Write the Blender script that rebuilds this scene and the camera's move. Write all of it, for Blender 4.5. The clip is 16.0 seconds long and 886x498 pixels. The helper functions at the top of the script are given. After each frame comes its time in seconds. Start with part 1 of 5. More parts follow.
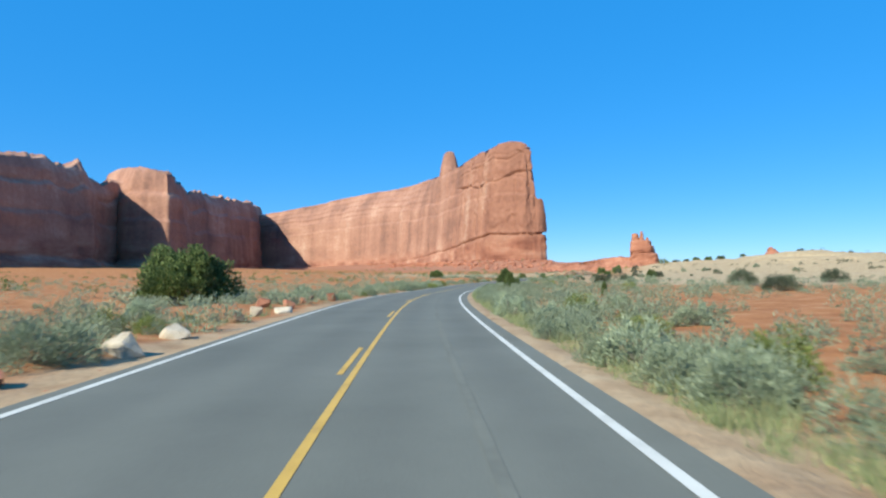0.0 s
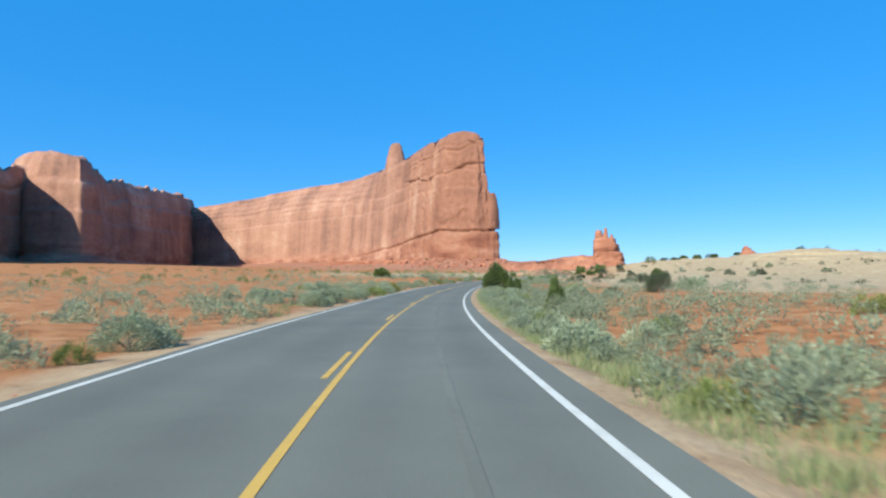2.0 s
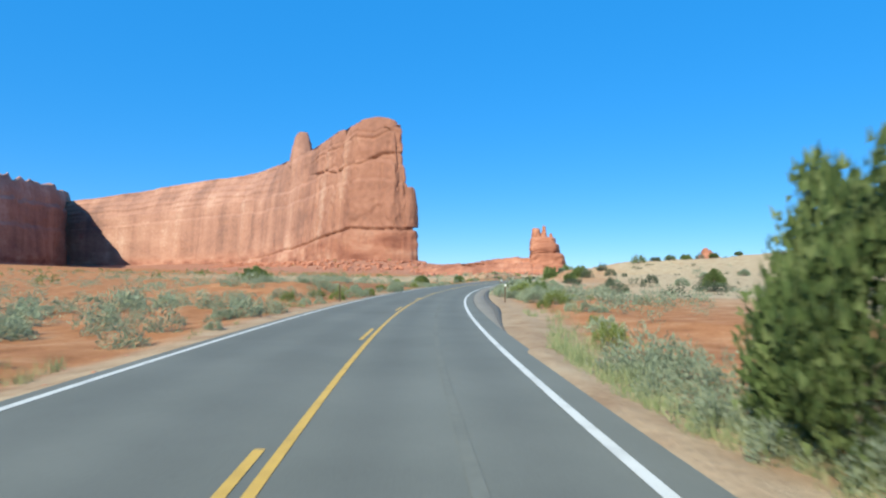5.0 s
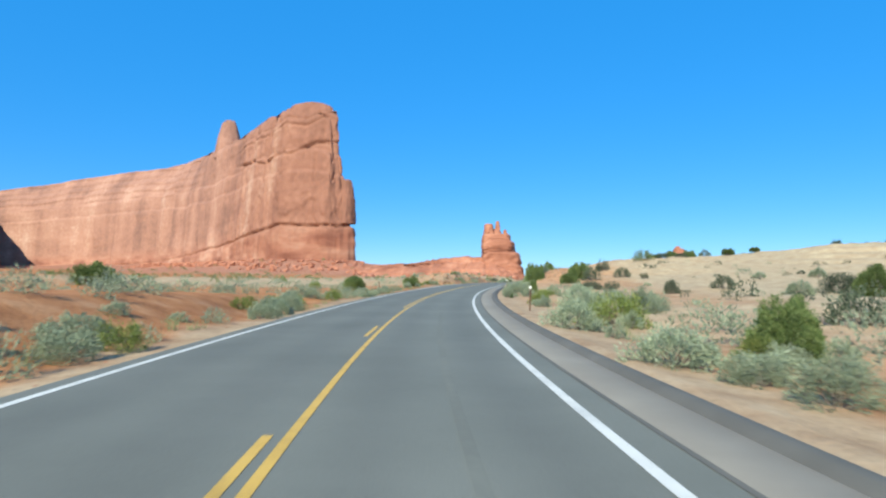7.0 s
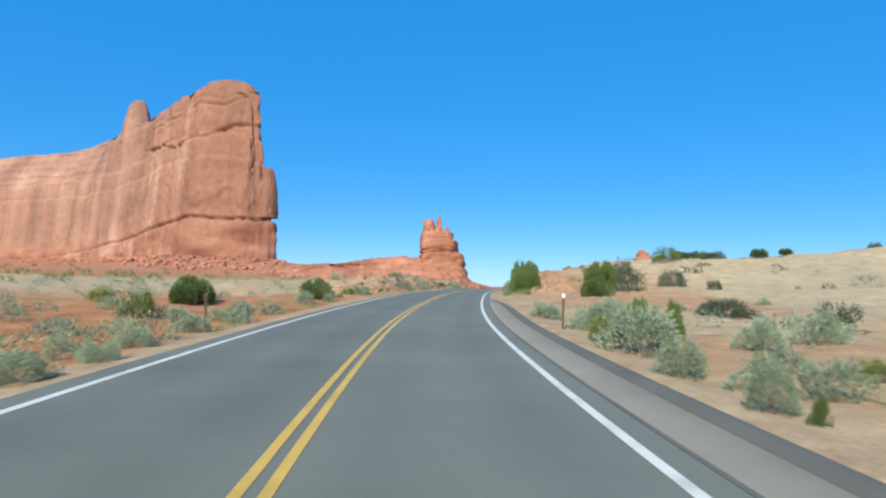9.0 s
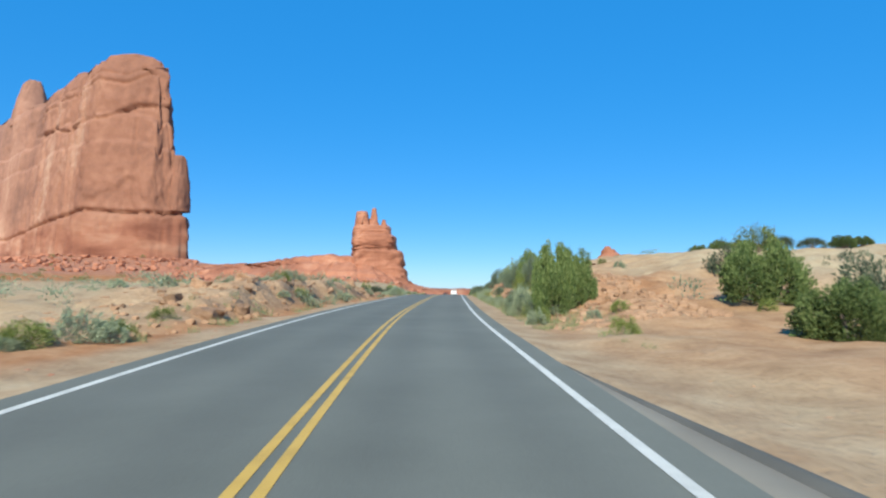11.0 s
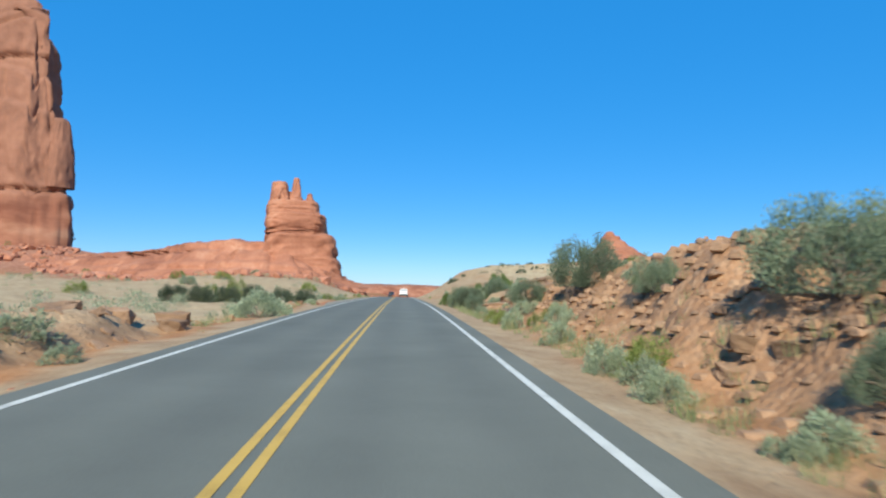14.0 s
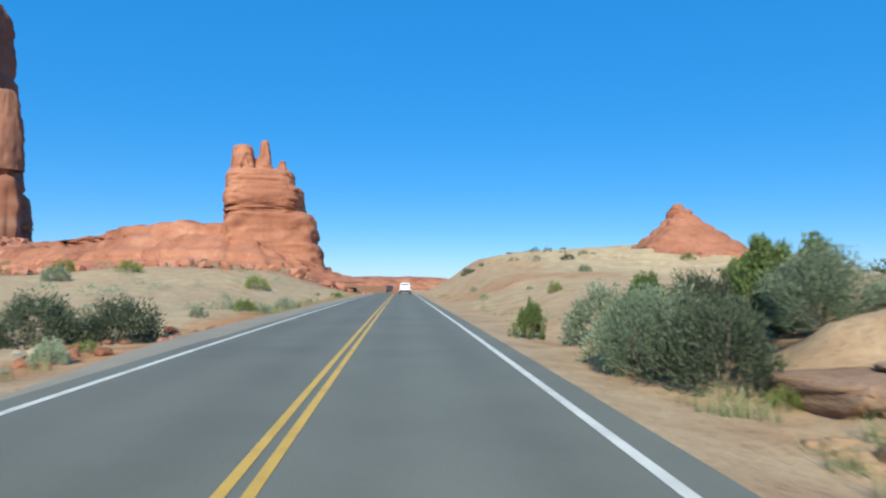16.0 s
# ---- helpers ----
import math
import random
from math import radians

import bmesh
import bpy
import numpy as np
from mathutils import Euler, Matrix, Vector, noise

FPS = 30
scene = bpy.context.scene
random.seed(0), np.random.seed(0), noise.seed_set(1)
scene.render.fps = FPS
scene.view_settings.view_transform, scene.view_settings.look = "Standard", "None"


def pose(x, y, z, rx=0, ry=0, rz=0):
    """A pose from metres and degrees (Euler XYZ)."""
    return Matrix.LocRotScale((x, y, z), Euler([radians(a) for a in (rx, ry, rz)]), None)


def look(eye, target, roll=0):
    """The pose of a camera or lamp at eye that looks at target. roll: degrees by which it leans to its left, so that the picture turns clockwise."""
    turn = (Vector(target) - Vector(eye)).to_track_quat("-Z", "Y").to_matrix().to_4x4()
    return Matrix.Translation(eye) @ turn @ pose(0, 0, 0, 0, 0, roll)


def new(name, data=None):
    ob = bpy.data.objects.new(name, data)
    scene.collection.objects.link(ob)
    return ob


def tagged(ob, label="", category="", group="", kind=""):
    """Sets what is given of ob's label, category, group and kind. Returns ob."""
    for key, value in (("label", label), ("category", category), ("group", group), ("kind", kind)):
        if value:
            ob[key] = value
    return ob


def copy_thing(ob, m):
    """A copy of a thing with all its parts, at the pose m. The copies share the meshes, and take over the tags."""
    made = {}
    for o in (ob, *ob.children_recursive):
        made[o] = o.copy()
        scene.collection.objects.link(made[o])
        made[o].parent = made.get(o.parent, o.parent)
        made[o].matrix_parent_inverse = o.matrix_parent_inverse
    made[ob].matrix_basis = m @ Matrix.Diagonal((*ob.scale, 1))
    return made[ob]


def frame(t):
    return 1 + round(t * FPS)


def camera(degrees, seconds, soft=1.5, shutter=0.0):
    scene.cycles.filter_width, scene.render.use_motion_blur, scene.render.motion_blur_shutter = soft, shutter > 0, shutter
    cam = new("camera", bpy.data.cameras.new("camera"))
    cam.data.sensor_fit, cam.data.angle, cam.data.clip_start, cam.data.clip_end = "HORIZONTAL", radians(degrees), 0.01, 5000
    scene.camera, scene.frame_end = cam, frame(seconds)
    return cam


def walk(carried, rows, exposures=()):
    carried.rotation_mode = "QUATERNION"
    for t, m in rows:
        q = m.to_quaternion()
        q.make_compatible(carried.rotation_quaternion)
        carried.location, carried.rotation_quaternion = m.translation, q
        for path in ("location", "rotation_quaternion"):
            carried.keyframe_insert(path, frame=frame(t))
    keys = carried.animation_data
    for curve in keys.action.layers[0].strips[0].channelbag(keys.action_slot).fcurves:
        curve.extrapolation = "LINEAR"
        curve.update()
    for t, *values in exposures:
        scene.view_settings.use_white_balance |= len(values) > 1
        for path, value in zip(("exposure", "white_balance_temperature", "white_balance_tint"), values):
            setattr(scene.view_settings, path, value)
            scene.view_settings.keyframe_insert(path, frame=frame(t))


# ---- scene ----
cam = camera(70.7, 16.0, soft=2.3, shutter=0.15)

# seconds, x, y, z, yaw (left of +y), pitch up, lean
PATH = [
    (0, 70.78, -257.79, -4.02, 32.15, 3.33, -0.22),
    (0.5, 65.29, -249.92, -3.89, 31.05, 3.30, -0.10),
    (1, 59.94, -241.96, -3.75, 29.75, 3.34, 0.02),
    (1.5, 54.74, -233.90, -3.60, 28.36, 3.28, 0.03),
    (2, 49.75, -225.74, -3.46, 27.04, 3.25, 0.13),
    (2.5, 45.00, -217.49, -3.39, 25.75, 3.17, 0.24),
    (3, 40.48, -209.15, -3.33, 24.34, 3.29, 0.13),
    (3.5, 36.23, -200.84, -3.25, 22.94, 3.34, 0.04),
    (4, 32.25, -192.57, -3.11, 21.61, 3.45, 0.40),
    (4.5, 28.48, -184.31, -2.92, 20.30, 3.60, 0.45),
    (5, 24.92, -176.06, -2.74, 18.95, 3.70, 0.40),
    (5.5, 21.60, -167.80, -2.57, 17.61, 3.75, 0.30),
    (6, 18.51, -159.53, -2.40, 16.26, 3.78, 0.15),
    (6.5, 15.65, -151.26, -2.23, 14.90, 3.80, 0.03),
    (7, 13.02, -142.99, -2.04, 13.38, 3.88, 0.32),
    (7.5, 10.63, -134.73, -1.83, 11.79, 4.09, 0.60),
    (8, 8.47, -126.52, -1.61, 10.20, 4.07, 0.87),
    (8.5, 6.57, -118.41, -1.38, 8.63, 4.13, 1.18),
    (9, 4.93, -110.45, -1.15, 7.11, 4.22, 1.19),
    (9.5, 3.60, -102.64, -0.95, 5.66, 4.31, 0.91),
    (10, 2.55, -94.96, -0.72, 4.10, 4.38, 0.75),
    (10.5, 1.76, -87.34, -0.47, 2.60, 4.42, 0.70),
    (11, 1.18, -79.73, -0.21, 1.25, 4.42, 0.75),
    (11.5, 0.73, -72.08, 0.04, 0.10, 4.38, 0.85),
    (12, 0.37, -64.34, 0.27, -0.95, 4.32, 0.85),
    (12.5, 0.10, -56.45, 0.45, -2.13, 4.22, 0.44),
    (13, -0.03, -48.48, 0.61, -2.99, 4.15, 0.17),
    (13.5, -0.06, -40.47, 0.80, -3.50, 4.20, 0.46),
    (14, -0.03, -32.42, 0.98, -3.79, 4.12, 1.00),
    (14.5, 0.01, -24.33, 1.13, -3.80, 3.93, 1.01),
    (15, 0.01, -16.23, 1.28, -3.69, 3.97, 0.97),
    (15.5, -0.01, -8.13, 1.42, -3.61, 3.80, 0.71),
    (16, -0.04, 0.00, 1.50, -3.79, 3.37, 0.39),
]
walk(cam, [(t, pose(x, y, z, 0, 0, yaw) @ pose(0, 0, 0, 90 + pitch) @ pose(0, 0, 0, 0, 0, lean))
           for t, x, y, z, yaw, pitch, lean in PATH],
     exposures=[(0, 0.59, 6750, 1), (7.9, 0.64, 6750, 1), (8.5, 0.51, 6750, 1), (12, 0.47, 6750, 1), (16, 0.43, 6750, 1)])

# ---------------------------------------------------------------- light
SUN_DIR = Vector((-0.14, -0.82, 0.56)).normalized()   # towards the sun
world = bpy.data.worlds.new("sky")
scene.world = world
world.use_nodes = True
nt = world.node_tree
sky = nt.nodes.new("ShaderNodeTexSky")
sky.sky_type = "NISHITA"
sky.sun_disc = False
sky.sun_elevation = math.asin(SUN_DIR.z)
sky.sun_rotation = math.atan2(SUN_DIR.x, SUN_DIR.y)
sky.air_density, sky.dust_density, sky.ozone_density = 1.0, 0.0, 3.0
deep = nt.nodes.new("ShaderNodeHueSaturation")   # the clear, dry air's deep blue
deep.inputs["Saturation"].default_value, deep.inputs["Value"].default_value = 1.35, 0.056
air = nt.nodes.new("ShaderNodeMix")
air.data_type, air.blend_type = "RGBA", "ADD"
air.inputs[0].default_value = 1.0
air.inputs[7].default_value = (0.018, 0.200, 0.590, 1)
nt.links.new(sky.outputs[0], deep.inputs["Color"])
nt.links.new(deep.outputs[0], air.inputs[6])
nt.links.new(air.outputs[2], nt.nodes["Background"].inputs[0])
nt.nodes["Background"].inputs[1].default_value = 0.77
sky.altitude = 1500
sun = new("sun", bpy.data.lights.new("sun", "SUN"))
sun.data.energy, sun.data.angle, sun.data.color = 5.0, radians(0.53), (1.0, 0.96, 0.87)
sun.matrix_world = look(SUN_DIR * 100, (0, 0, 0))


# ---------------------------------------------------------------- materials
def material(name, stops, scale=1.0, rough=0.9, fine=12.0, bump=0.3, dist=0.05, detail=6.0, metal=0.0, spec=0.3,
             stretch=(1, 1, 1), vary=0.0, fine_mix=0.35):
    """Noise-ramped surface with a second, finer grain and relief. stops: (position, colour) pairs."""
    m = bpy.data.materials.new(name)
    m.use_nodes = True
    t = m.node_tree
    N, L = t.nodes, t.links
    b = N["Principled BSDF"]
    b.inputs["Roughness"].default_value = rough
    b.inputs["Metallic"].default_value = metal
    b.inputs["Specular IOR Level"].default_value = spec
    co = N.new("ShaderNodeTexCoord")
    mp = N.new("ShaderNodeMapping")
    mp.inputs["Scale"].default_value = stretch
    L.new(co.outputs["Object"], mp.inputs[0])
    n1 = N.new("ShaderNodeTexNoise")
    n1.inputs["Scale"].default_value, n1.inputs["Detail"].default_value = scale, detail
    n1.inputs["Roughness"].default_value = 0.6
    n2 = N.new("ShaderNodeTexNoise")
    n2.inputs["Scale"].default_value, n2.inputs["Detail"].default_value = scale * fine, 4
    L.new(mp.outputs[0], n1.inputs[0])
    L.new(mp.outputs[0], n2.inputs[0])
    mix = N.new("ShaderNodeMix")
    mix.inputs[0].default_value = fine_mix
    L.new(n1.outputs[0], mix.inputs[2])
    L.new(n2.outputs[0], mix.inputs[3])
    r = N.new("ShaderNodeValToRGB")
    while len(r.color_ramp.elements) < len(stops):
        r.color_ramp.elements.new(0.5)
    for e, (p, c) in zip(r.color_ramp.elements, stops):
        e.position, e.color = p, (*c, 1)
    L.new(mix.outputs[0], r.inputs[0])
    out = r.outputs[0]
    if vary:
        oi = N.new("ShaderNodeObjectInfo")
        hs = N.new("ShaderNodeHueSaturation")
        ma = N.new("ShaderNodeMapRange")
        ma.inputs[3].default_value, ma.inputs[4].default_value = 1 - vary, 1 + vary
        L.new(oi.outputs["Random"], ma.inputs[0])
        L.new(ma.outputs[0], hs.inputs["Value"])
        L.new(out, hs.inputs["Color"])
        out = hs.outputs[0]
    L.new(out, b.inputs["Base Color"])
    if bump:
        bp = N.new("ShaderNodeBump")
        bp.inputs["Strength"].default_value, bp.inputs["Distance"].default_value = bump, dist
        L.new(mix.outputs[0], bp.inputs["Height"])
        L.new(bp.outputs[0], b.inputs["Normal"])
    return m


asphalt = material("asphalt", [(0.3, (0.110, 0.111, 0.091)), (0.5, (0.146, 0.147, 0.121)), (0.75, (0.190, 0.190, 0.158))],
                   scale=0.35, fine=200, bump=0.25, dist=0.004, rough=0.82, fine_mix=0.5)
white_line = material("white_line", [(0.3, (0.40, 0.38, 0.34)), (0.5, (0.58, 0.56, 0.50)), (0.8, (0.68, 0.66, 0.60))], scale=2, fine=40, rough=0.6, bump=0.1, dist=0.003)
yellow_line = material("yellow_line", [(0.3, (0.36, 0.22, 0.05)), (0.5, (0.54, 0.33, 0.07)), (0.8, (0.60, 0.38, 0.09))], scale=2, fine=40, rough=0.6, bump=0.1, dist=0.003)

# tyres darken and polish two bands in each lane; painted falloff darkens the left
wn, wl = asphalt.node_tree.nodes, asphalt.node_tree.links
wear_falloff = wn.new("ShaderNodeAttribute")
wear_falloff.attribute_name = "wear_falloff"
worn = wn.new("ShaderNodeMix")
worn.data_type, worn.blend_type = "RGBA", "MULTIPLY"
worn.inputs[7].default_value = (0.85, 0.85, 0.86, 1)
wl.new(wear_falloff.outputs["Fac"], worn.inputs[0])
wl.new(wn["Principled BSDF"].inputs["Base Color"].links[0].from_socket, worn.inputs[6])
wl.new(worn.outputs[2], wn["Principled BSDF"].inputs["Base Color"])


# ---------------------------------------------------------------- ground shape
def smooth(a, b, x):
    k = np.clip((np.asarray(x, float) - a) / (b - a), 0, 1)
    return k * k * (3 - 2 * k)


def vnoise(x, y, seed=0):
    """Value noise on a lattice, 0 to 1, for arrays."""
    x, y = np.asarray(x, float), np.asarray(y, float)
    xi, yi = np.floor(x), np.floor(y)
    fx, fy = x - xi, y - yi
    fx, fy = fx * fx * (3 - 2 * fx), fy * fy * (3 - 2 * fy)

    def h(a, b):
        v = np.sin(a * 127.1 + b * 311.7 + seed * 74.7) * 43758.5453
        return v - np.floor(v)
    return (h(xi, yi) * (1 - fx) + h(xi + 1, yi) * fx) * (1 - fy) + (h(xi, yi + 1) * (1 - fx) + h(xi + 1, yi + 1) * fx) * fy


def fbm(x, y, seed=0, octaves=4):
    s, a, w = 0.0, 1.0, 0.0
    for k in range(octaves):
        s = s + a * (vnoise(np.asarray(x) * 2 ** k + 13.1 * k, np.asarray(y) * 2 ** k - 7.7 * k, seed + k) - 0.5)
        w += a
        a *= 0.5
    return 2 * s / w


def cells(x, y, seed=0):
    """Distance to the nearest of scattered points, and that point's own random number."""
    x, y = np.asarray(x, float), np.asarray(y, float)
    xi, yi = np.floor(x), np.floor(y)
    best, own = np.full(x.shape, 9.0), np.zeros(x.shape)

    def rnd(a, b, k):
        v = np.sin(a * 127.1 + b * 311.7 + (seed + k) * 74.7) * 43758.5453
        return v - np.floor(v)
    for i in (-1, 0, 1):
        for j in (-1, 0, 1):
            a, b = xi + i, yi + j
            d = np.hypot(a + rnd(a, b, 1) - x, b + rnd(a, b, 2) - y)
            own = np.where(d < best, rnd(a, b, 3), own)
            best = np.minimum(best, d)
    return best, own


# centre line of the road: y, x, z
ALIGN = np.array([(-420, 196.0, -7.6), (-340, 131.0, -6.6), (-258.4, 69.94, -5.43), (-226.3, 48.79, -4.87), (-193.05, 31.24, -4.52),
                  (-159.9, 17.46, -3.81), (-126.8, 7.42, -3.02), (-95.1, 1.52, -2.13), (-64.4, -0.70, -1.14),
                  (-32.4, -1.15, -0.43), (0, -1.11, 0.09), (40, -1.11, 0.25), (110, -1.11, 0.15), (250, -1.0, -2.0), (500, 2.0, -9.0)])


def spline(y, col):
    ys, vs = ALIGN[:, 0], ALIGN[:, col]
    m = np.gradient(vs, ys)
    y = np.asarray(y, float)
    yc = np.clip(y, ys[0], ys[-1])
    i = np.clip(np.searchsorted(ys, yc) - 1, 0, len(ys) - 2)
    h = ys[i + 1] - ys[i]
    t = (yc - ys[i]) / h
    v = ((2 * t ** 3 - 3 * t ** 2 + 1) * vs[i] + (t ** 3 - 2 * t ** 2 + t) * h * m[i]
         + (-2 * t ** 3 + 3 * t ** 2) * vs[i + 1] + (t ** 3 - t ** 2) * h * m[i + 1])
    return v + (y - yc) * (m[0] if col == 1 else 0) * (y < ys[0])


def road_x(y):
    return spline(y, 1)


def road_z(y):
    return spline(y, 2)


def slope_of(y):
    return (road_x(np.asarray(y) + 0.5) - road_x(np.asarray(y) - 0.5))


def across(y):
    """True width across the road per metre along x."""
    return 1 / np.sqrt(1 + slope_of(y) ** 2)


def apron(y):
    """Extra paved width with a dike on the inner side of the bend."""
    return 1.2 * smooth(-166, -154, y) * (1 - smooth(-80, -66, y))


# foot of the great wall, from its end round the tower and along the face
FOOT = [(-200, 318), (-127, 213), (-144, 205), (-178, 204), (-241, 258), (-311, 321), (-437, 416), (-600, 486), (-820, 478)]


def line_distance(x, y, line):
    best = np.full(np.shape(x), 1e9)
    for (ax, ay), (bx, by) in zip(line, line[1:]):
        dx, dy = bx - ax, by - ay
        k = np.clip(((x - ax) * dx + (y - ay) * dy) / (dx * dx + dy * dy), 0, 1)
        best = np.minimum(best, np.hypot(x - ax - k * dx, y - ay - k * dy))
    return best


def talus(x, y):
    """Height of the broken slope below the tower: steep above, then beds that step down."""
    d = line_distance(x, y, FOOT)
    d = d * (1 + 0.25 * fbm(x * 0.02, y * 0.02, 101))
    h = 12.0 * np.exp(-(d / 44) ** 1.2)
    st_ = h / 1.6 + 0.3 * fbm(x * 0.03, y * 0.03, 103)
    return h + smooth(0.4, 1.5, h) * (1.1 * (smooth(0.30, 0.62, st_ - np.floor(st_)) - (st_ - np.floor(st_))) + 0.35 * fbm(x * 0.12, y * 0.12, 104))


# pale rock humps: height, place, reach along x and y
HUMPS = [(5.9, 59, -13, 41, 38), (4.0, 47, 97, 26, 20), (9.4, 40, 145, 67, 52), (1.9, 98, 5, 61, 43)]


def rubble(x, y, v):
    """Where the road was cut through broken rock, 0 to 1: on the right, and on the low bank to the left."""
    right = smooth(5.0, 6.6, v) * smooth(-66, -48, y) * (1 - smooth(2, 12, y)) * (1 - smooth(8.2, 10.8, v)) * (1 - 0.6 * smooth(-24, -15, y))
    left = smooth(5.2, 6.6, -v) * smooth(-66, -50, y) * (1 - smooth(-20, -6, y)) * (1 - smooth(10, 16, -v))
    return right + left


def height(x, y):
    x, y = np.asarray(x, float), np.asarray(y, float)
    v = (x - road_x(y)) * across(y)
    z0 = road_z(y)
    L, Rr = np.clip(-v, 0, None), np.clip(v, 0, None)
    bumps = 0.35 * fbm(x * 0.11, y * 0.11, 3) + 0.13 * fbm(x * 0.6, y * 0.6, 9, 3)
    # towards the walls the left side climbs
    left = 0.014 * np.clip(L - 30, 0, 200) + 0.038 * np.clip(L - 230, 0, 330) + 0.020 * np.clip(y, 0, 480) * smooth(6, 60, L)
    left = left + talus(x, y) * smooth(20, 45, L)
    left += -0.5 * smooth(4, 14, L) * (1 - smooth(30, 70, L)) * smooth(-90, -50, y) * (1 - smooth(-10, 20, y))
    left += (1.35 + 0.5 * fbm(x * 0.25, y * 0.25, 52)) * smooth(5.3, 7.0, L + 0.6 * fbm(x * 0.5, y * 0.5, 35)) * smooth(-66, -48, y) * (1 - smooth(-22, -8, y)) * (1 - 0.8 * smooth(14, 34, L))
    left += 0.9 * smooth(5.0, 9, L) * smooth(-150, -135, y) * (1 - smooth(-120, -100, y)) * (1 - smooth(12, 30, L))
    left += 3.0 * smooth(4.5, 18, L) * smooth(25, 88, y) * (1 - smooth(120, 170, y)) * (1 - smooth(26, 50, L))
    # pale rock hump on the right
    hump = sum(a_ * np.exp(-((x - cx) / sx) ** 2 - ((y - cy) / sy) ** 2) for a_, cx, cy, sx, sy in HUMPS)
    step_ = hump * 0.8 + 0.9 * fbm(x * 0.03, y * 0.03, 61)
    hump = hump + 0.9 * smooth(0.5, 6, hump) * (smooth(0.35, 0.65, step_ - np.floor(step_)) - (step_ - np.floor(step_)))
    far_r = 3.0 * smooth(90, 300, Rr)
    bank = (np.interp(y, [-60, -50, -46, -40, -30, -18, -10, 0], [1.3, 1.4, 1.6, 1.9, 2.2, 2.3, 1.8, 1.4]) + 0.6 * fbm(x * 0.2, y * 0.2, 21)) * smooth(4.9, 8.6, Rr + 0.5 * fbm(x * 0.5, y * 0.5, 33)) * smooth(-68, -46, y) * (1 - smooth(6, 18, y)) * (1 - smooth(16, 44, Rr))
    bank = bank + 0.30 * fbm(x * 0.9, y * 0.9, 66, 3) * smooth(0.3, 1.0, bank)
    st = bank / 0.6 + 0.35 * fbm(x * 0.3, y * 0.15, 88)
    bank = bank + 0.5 * smooth(-14, -6, y) * (1 - smooth(4, 12, y)) * smooth(0.15, 0.5, bank) * (smooth(0.38, 0.62, st - np.floor(st)) - (st - np.floor(st)))
    bank += (0.9 + 1.3 * smooth(24, 60, y)) * smooth(4.6, 12, Rr) * smooth(10, 22, y) * (1 - smooth(80, 130, y)) * (1 - smooth(14, 44, Rr))
    right = (hump + far_r) * smooth(4.5, 22, Rr) + bank
    right += 0.25 * fbm(x * 0.05, y * 0.05, 41) * smooth(20, 60, Rr)
    broken = rubble(x, y, v)
    near1, own1 = cells(x * 0.9, y * 0.8 + 0.3 * x, 5)
    near2, own2 = cells(x * 2.0, y * 1.8, 9)
    blocks = broken * (0.34 * (own1 - 0.5) + 0.20 * (own2 - 0.5) - 0.10 * near2 + 0.08)
    off = smooth(3.5, 6.0, L) + smooth(3.5, 6.0, Rr - apron(y))
    dip = -0.10 * smooth(3.3, 4.2, L) - 0.10 * smooth(3.3, 4.2, Rr - apron(y))
    z = z0 + np.where(v < 0, left, right) + blocks + bumps * np.clip(off, 0, 1) * np.where(np.abs(v) > 60, 2.0, 1.0) + dip
    return np.where(np.abs(v) < 3.3 + np.where(v > 0, apron(y), 0), z0 - 0.05, z)


def ground_z(x, y):
    return float(height(np.array([x]), np.array([y]))[0])


def grid_mesh(name, verts, nu, nv, mat, smooth_shade=True):
    me = bpy.data.meshes.new(name)
    idx = np.arange(nu * nv).reshape(nu, nv)
    f = np.stack([idx[:-1, :-1], idx[:-1, 1:], idx[1:, 1:], idx[1:, :-1]], -1).reshape(-1, 4)
    me.from_pydata(verts.reshape(-1, 3).tolist(), [], f.tolist())
    me.materials.append(mat)
    me.polygons.foreach_set("use_smooth", [smooth_shade] * len(me.polygons))
    me.update()
    return me


# ground: rows along the road, columns across it, one sheet to the horizon
ground_mat = bpy.data.materials.new("desert_soil")
ground_mat.use_nodes = True


